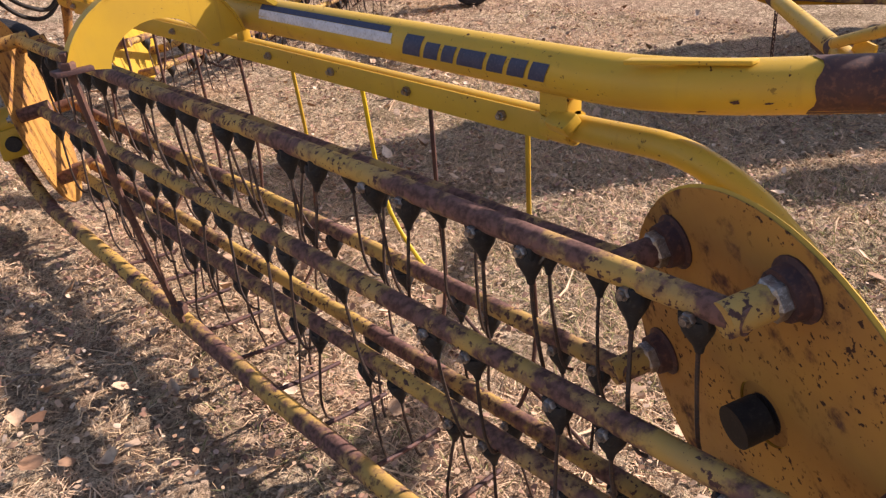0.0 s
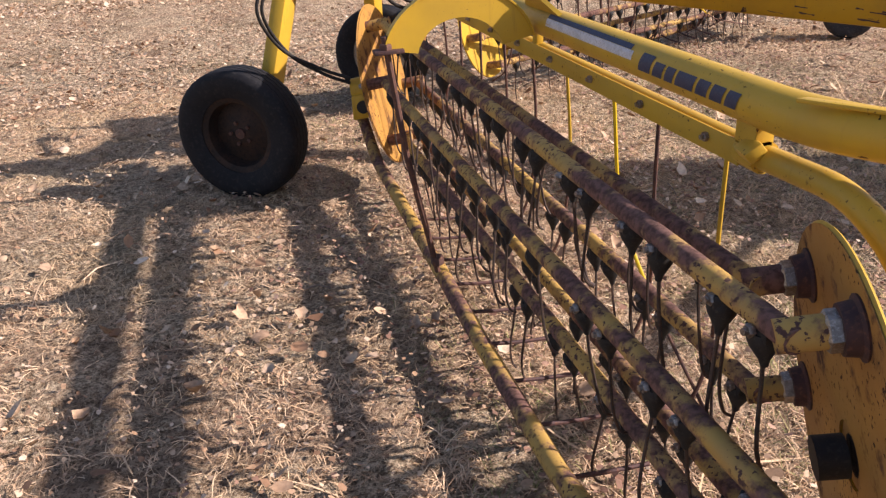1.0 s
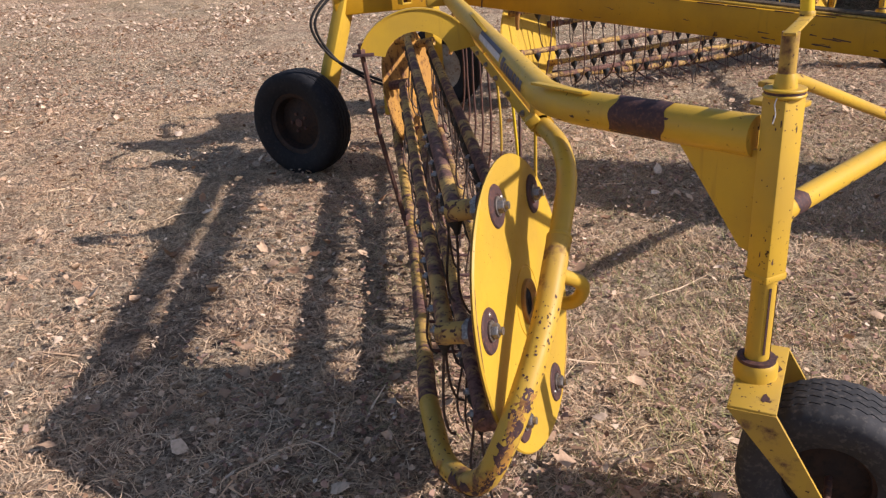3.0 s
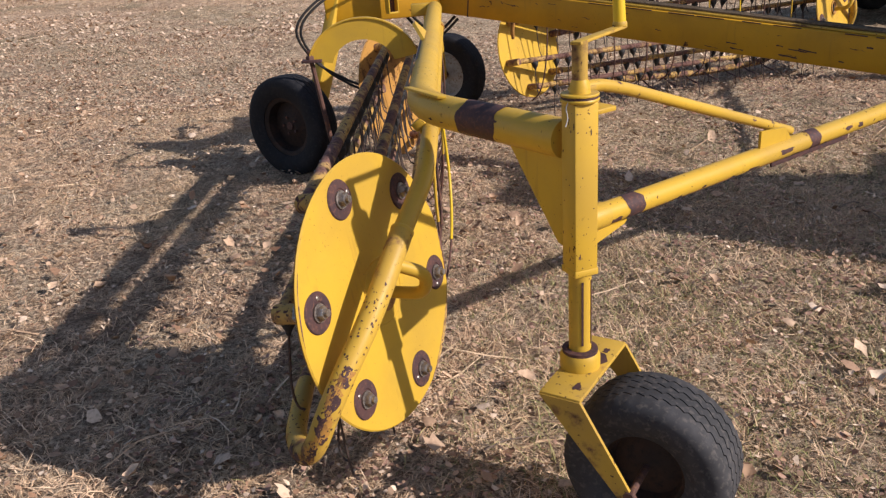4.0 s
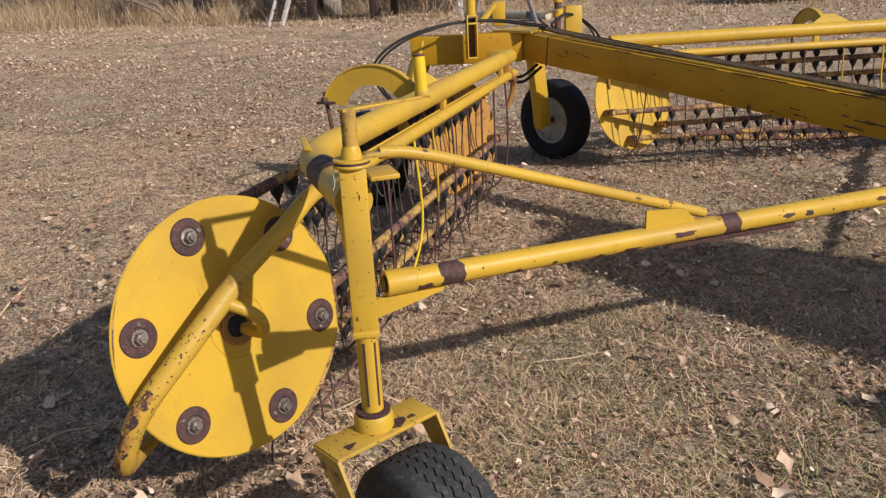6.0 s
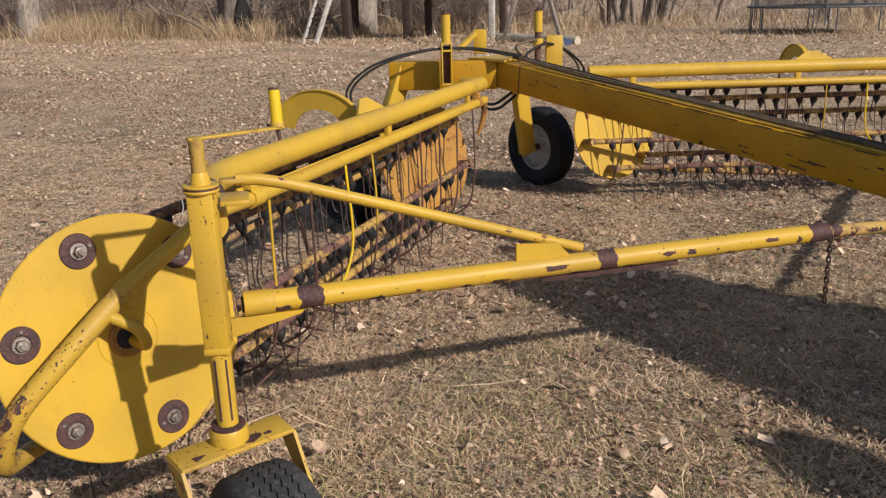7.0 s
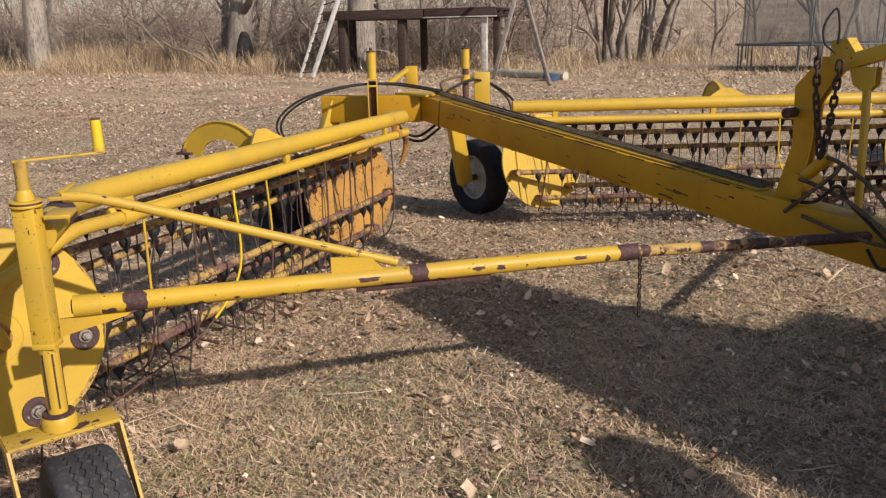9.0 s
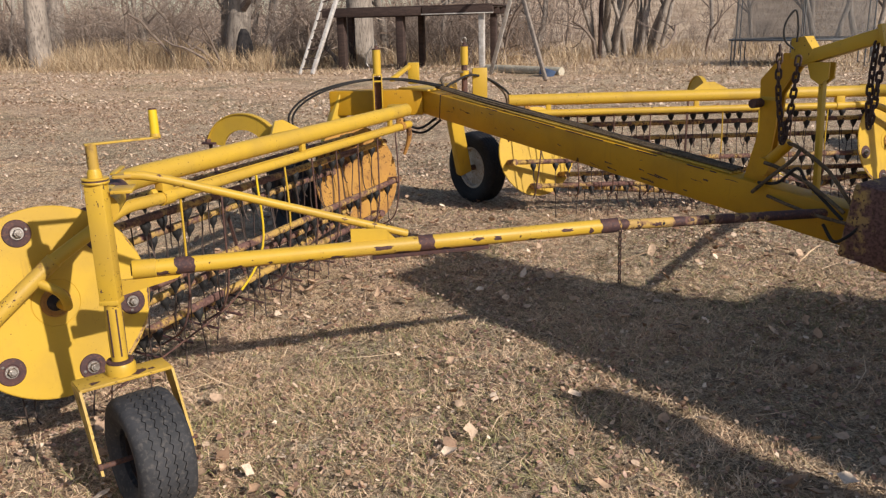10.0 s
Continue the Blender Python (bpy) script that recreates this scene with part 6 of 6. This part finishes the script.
far_woods()
brushwood()
tangle()
for k, (x, y, tall) in enumerate(((-14.8, 25.6, 2.6), (-16.6, 27.5, 2.2), (-10.8, 27.3, 2.4), (-20.5, 27.0, 2.8), (-1.6, 31.0, 2.0), (0.4, 33.0, 1.8), (2.2, 35.5, 2.2), (-6.0, 29.5, 2.4), (-13.2, 26.4, 2.9), (-12.0, 27.6, 3.2), (-17.6, 26.3, 3.0), (-18.9, 27.9, 3.4), (-15.9, 26.2, 2.3), (-21.9, 28.6, 3.3), (-11.6, 26.3, 2.2), (-4.6, 28.2, 2.8), (-23.4, 28.0, 2.6))):
    plant_tree((x, y), bare_tree(80 + k, tall, 0.055 + 0.012 * (k % 3), 4, 0.75, lean=0.3, wobble=0.32), "gnarled small leafless tree in dry grass", "gnarled small trees", TWIG)


def edge_grass(x, y, rng):
    line = np.where(x < -10, 24.2, 25.9) + np.where(x > -5, (x + 5) * 0.42, 0) + 1.2 * np.sin(x * 0.7) + 0.6 * np.sin(2.3 * x)
    clump = np.sin(1.9 * x) + np.sin(1.4 * y + x) + np.sin(3.3 * x + 2 * y)
    thick = 3.2 * np.exp(-((x + 20.5) ** 2) / 16 - ((y - 27.5) ** 2) / 14) + 1.8 * np.exp(-((x + 14.0) ** 2) / 4 - ((y - 26.5) ** 2) / 6) + np.where(x > -3, -0.7, 0.0) + np.where(x < -10.5, 0.9, 0.0)
    return (y > line) & (rng.uniform(-1.0, 4.6, len(x)) < clump + thick - 0.6)


def golden(x, y, rng):
    m = np.exp(-((x + 20.6) ** 2) / 7 - ((y - 28.0) ** 2) / 4) + 0.25 * (np.sin(2.3 * x) + np.sin(1.7 * y + 1.1 * x))
    return rng.uniform(0, 1.1, len(x)) < m


blades("tall_dry_grass", 230000, (-46, 22, 23.2, 40), (0.3, 1.0), (0.006, 0.017), (0.55, 0.98), TALLGRASS, "tall straw-yellow grass along the wood's edge", "grass", 12, edge_grass)
blades("field_grass", 50000, (-8, 34, 33, 80), (0.15, 0.5), (0.014, 0.04), (0.3, 0.9), FIELD, "pale dry grass over the distant field", "grass", 14, short=True)
blades("golden_grass", 15000, (-25.5, -16.5, 25.6, 30.5), (0.5, 1.45), (0.006, 0.016), (0.75, 0.99), TALLGRASS, "stand of tall golden grass beside a cottonwood", "grass", 28, golden)
blades("short_dry_grass", 40000, (-40, 22, 22, 42), (0.1, 0.35), (0.008, 0.02), (0.3, 0.85), TALLGRASS, "low dry grass at the wood's edge", "grass", 13, short=True)


def pole(parent, name, a, b, w, material, label=""):
    return part(name, Geo().bar(a, b, w, w, (0.3, 0.2, 1), 0.008), material, parent, label)


def build_playset():
    z = 0.22
    p = thing("play_set", (-6.5, 22.5, z), "weathered wooden play platform with ladder and pale swing frame legs", "play set")
    d = Vector((1.0, 0.02, 0)).normalized()
    s = Vector((-0.02, 1.0, 0)).normalized()
    up = Vector((0, 0, 1))
    posts = (((-9.2, 24.6), 0.26, PLANK), ((-7.0, 24.6), 0.26, PLANK), ((-4.15, 24.6), 0.17, POLE), ((-6.97, 26.4), 0.2, PLANK), ((-9.75, 26.4), 0.2, PLANK), ((-4.3, 26.4), 0.2, PLANK))
    for (x, y), w, m in posts:
        pole(p, "post", Vector((x, y, z - 0.1)), Vector((x, y, 2.05)), w, m, "upright weathered post")
    deck = Vector((-6.8, 25.5, 2.12))
    for k in range(9):
        part("deck_plank", Geo().box(deck + s * (-0.98 + 0.245 * k) + up * 0.15, d * 3.0, s * 0.118, up * 0.022, 0.006), PLANK, p)
    for k in (-1, 1):
        part("rim_board", Geo().box(deck + s * 1.12 * k + d * -1.2, d * 1.8, s * 0.025, up * 0.13, 0.006), PLANK, p, "dark rim board")
        part("rim_board", Geo().box(deck + s * 1.12 * k + d * 1.85, d * 1.2, s * 0.025, up * 0.12, 0.006), PLANK, p, "dark rim board")
        part("edge_strip", Geo().box(deck + s * 1.14 * k + d * 1.85 - up * 0.11, d * 1.22, s * 0.03, up * 0.018, 0.004), POLE, p, "pale edge strip")
    for k in (-0.7, 0.0, 0.7):
        part("joist", Geo().box(deck + s * k - up * 0.02, d * 2.95, s * 0.03, up * 0.09, 0.004), PLANK, p)
    a0, a1 = Vector((-9.56, 22.2, z)), Vector((-9.3, 23.6, 2.6))
    b0, b1 = Vector((-9.22, 22.4, z)), Vector((-8.84, 23.8, 2.75))
    pole(p, "ladder_rail", a0, a1, 0.075, POLE, "weathered ladder rail")
    pole(p, "ladder_rail", b0, b1, 0.115, POLE, "broad pale rail")
    for k in range(8):
        t = 0.07 + 0.125 * k
        part("rung", Geo().bar(a0 + (a1 - a0) * t, b0 + (b1 - b0) * t, 0.09, 0.04, (0, 0, 1), 0.005), PLANK, p, "flat wooden rung")
    top = Vector((-2.0, 21.0, 2.85))
    pole(p, "swing_leg", Vector((-3.15, 22.3, z)), top, 0.11, POLE, "pale sloping swing leg")
    pole(p, "swing_leg", Vector((-0.80, 19.5, z)), top + Vector((0.05, -0.1, 0)), 0.09, GREYWOOD, "grey sloping swing leg")
    pole(p, "swing_beam", Vector((-4.1, 24.7, 2.75)), top + Vector((0.3, -0.4, -0.05)), 0.1, POLE)
    return p


build_playset()
single("log", Geo().tube([(-3.6, 23.4, 0.32), (-2.4, 22.6, 0.32), (-0.9, 21.8, 0.30)], 0.13, 12), LOGWOOD, "pale weathered log lying on the leaves", "log")
single("blue_tub", Geo().lathe((-1.25, 21.4, 0.22), (0.3, 0.1, 1), [(0.0005, 0), (0.2, 0), (0.24, 0.18), (0.22, 0.19), (0.17, 0.03), (0.0005, 0.02)], 18, False), BLUE, "faded blue plastic tub on the ground", "tub")


def build_trampoline():
    c = Vector((5.5, 27.2, 0.0))
    z0 = float(height(5.5, 27.2)) - 0.03
    t = thing("trampoline", (5.5, 27.2, z0), "round trampoline with a dark sagging safety net", "trampoline")
    r, h = 2.15, z0 + 0.80
    circle = lambda rad, zz: [c + Vector((rad * math.cos(2 * math.pi * i / 40), rad * math.sin(2 * math.pi * i / 40), zz)) for i in range(41)]
    part("frame_ring", Geo().tube(circle(r, h), 0.028, 8), GALV, t)
    part("mat", Geo().lathe(c + Vector((0, 0, h - 0.02)), (0, 0, 1), [(0.001, -0.05), (r * 0.85, 0.0), (r * 0.85, 0.01), (0.001, -0.04)], 40), BLACK, t, "black jumping mat")
    net = Geo().lathe(c + Vector((0, 0, h)), (0, 0, 1), [(r * 0.96, 0.0), (r * 0.93, 0.5), (r * 0.92, 1.0), (r * 0.95, 1.75)], 40, False)
    part("safety_net", net, NET, t, "dark translucent net")
    for k in range(6):
        a = math.radians(28 + 60 * k)
        e = Vector((math.cos(a), math.sin(a), 0))
        s = Vector((-e.y, e.x, 0)) * 0.3
        leg = rounded([c + e * r - s + Vector((0, 0, h)), c + e * r - s + Vector((0, 0, z0 + 0.02)), c + e * r + s + Vector((0, 0, z0 + 0.02)), c + e * r + s + Vector((0, 0, h))], 0.08)
        part("leg", Geo().tube(leg, 0.022, 8), GALV, t, "bent steel leg")
        part("net_pole", Geo().tube([c + e * (r + 0.03) + Vector((0, 0, z0 + 0.3)), c + e * (r + 0.02) + Vector((0, 0, h + 1.8))], 0.02, 8), GALV, t)
    return t


build_trampoline()
single("fence_post", Geo().tube([(-1.9, 33.6, 0.1), (-1.87, 33.6, 3.6)], 0.085, 10), PLANK, "old grey upright pole in dry grass", "post")


# ---- machines at the yard's edge, the tractor out of view ----
def build_shadow_tractor():
    """Unseen, added at the tongue's end; only its shadow reaches the yard."""
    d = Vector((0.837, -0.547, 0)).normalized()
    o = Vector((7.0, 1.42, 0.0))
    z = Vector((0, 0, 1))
    t = thing("tractor", o, "unseen tractor form added to cast the shadow by the tongue", "tractor")
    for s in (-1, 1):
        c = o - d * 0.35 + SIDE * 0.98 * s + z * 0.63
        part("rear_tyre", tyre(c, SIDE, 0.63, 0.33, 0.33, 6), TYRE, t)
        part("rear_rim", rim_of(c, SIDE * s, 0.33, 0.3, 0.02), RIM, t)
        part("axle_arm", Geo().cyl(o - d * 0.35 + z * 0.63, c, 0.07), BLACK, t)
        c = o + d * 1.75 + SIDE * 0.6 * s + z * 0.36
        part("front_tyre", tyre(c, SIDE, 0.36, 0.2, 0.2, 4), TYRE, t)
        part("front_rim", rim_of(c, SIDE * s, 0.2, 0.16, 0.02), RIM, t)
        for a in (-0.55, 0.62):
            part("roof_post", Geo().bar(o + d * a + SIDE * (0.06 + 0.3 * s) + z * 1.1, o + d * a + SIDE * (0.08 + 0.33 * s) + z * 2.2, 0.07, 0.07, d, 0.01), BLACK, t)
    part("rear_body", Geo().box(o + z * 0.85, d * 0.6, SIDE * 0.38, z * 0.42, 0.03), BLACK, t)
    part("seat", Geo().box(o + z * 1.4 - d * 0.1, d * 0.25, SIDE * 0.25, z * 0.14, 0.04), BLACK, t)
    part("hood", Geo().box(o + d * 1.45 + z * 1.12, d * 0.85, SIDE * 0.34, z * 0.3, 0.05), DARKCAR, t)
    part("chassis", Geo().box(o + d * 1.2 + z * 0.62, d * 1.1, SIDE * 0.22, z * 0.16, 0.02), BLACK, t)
    # roof and fender outlines are cut to the ground shadow they cast
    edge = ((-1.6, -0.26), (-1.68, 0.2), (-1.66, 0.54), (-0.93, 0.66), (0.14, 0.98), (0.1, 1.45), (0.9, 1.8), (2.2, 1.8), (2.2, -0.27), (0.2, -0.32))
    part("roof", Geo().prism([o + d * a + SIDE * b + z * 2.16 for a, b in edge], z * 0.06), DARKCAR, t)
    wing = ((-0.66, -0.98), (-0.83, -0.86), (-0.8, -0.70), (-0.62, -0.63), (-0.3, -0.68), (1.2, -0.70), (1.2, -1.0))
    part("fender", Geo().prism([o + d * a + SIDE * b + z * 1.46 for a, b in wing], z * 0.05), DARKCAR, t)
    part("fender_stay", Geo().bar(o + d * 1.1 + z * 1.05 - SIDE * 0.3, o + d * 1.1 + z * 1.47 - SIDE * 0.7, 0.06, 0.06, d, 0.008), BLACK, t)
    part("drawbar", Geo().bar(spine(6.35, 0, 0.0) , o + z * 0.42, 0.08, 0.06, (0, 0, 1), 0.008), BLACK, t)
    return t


build_shadow_tractor()


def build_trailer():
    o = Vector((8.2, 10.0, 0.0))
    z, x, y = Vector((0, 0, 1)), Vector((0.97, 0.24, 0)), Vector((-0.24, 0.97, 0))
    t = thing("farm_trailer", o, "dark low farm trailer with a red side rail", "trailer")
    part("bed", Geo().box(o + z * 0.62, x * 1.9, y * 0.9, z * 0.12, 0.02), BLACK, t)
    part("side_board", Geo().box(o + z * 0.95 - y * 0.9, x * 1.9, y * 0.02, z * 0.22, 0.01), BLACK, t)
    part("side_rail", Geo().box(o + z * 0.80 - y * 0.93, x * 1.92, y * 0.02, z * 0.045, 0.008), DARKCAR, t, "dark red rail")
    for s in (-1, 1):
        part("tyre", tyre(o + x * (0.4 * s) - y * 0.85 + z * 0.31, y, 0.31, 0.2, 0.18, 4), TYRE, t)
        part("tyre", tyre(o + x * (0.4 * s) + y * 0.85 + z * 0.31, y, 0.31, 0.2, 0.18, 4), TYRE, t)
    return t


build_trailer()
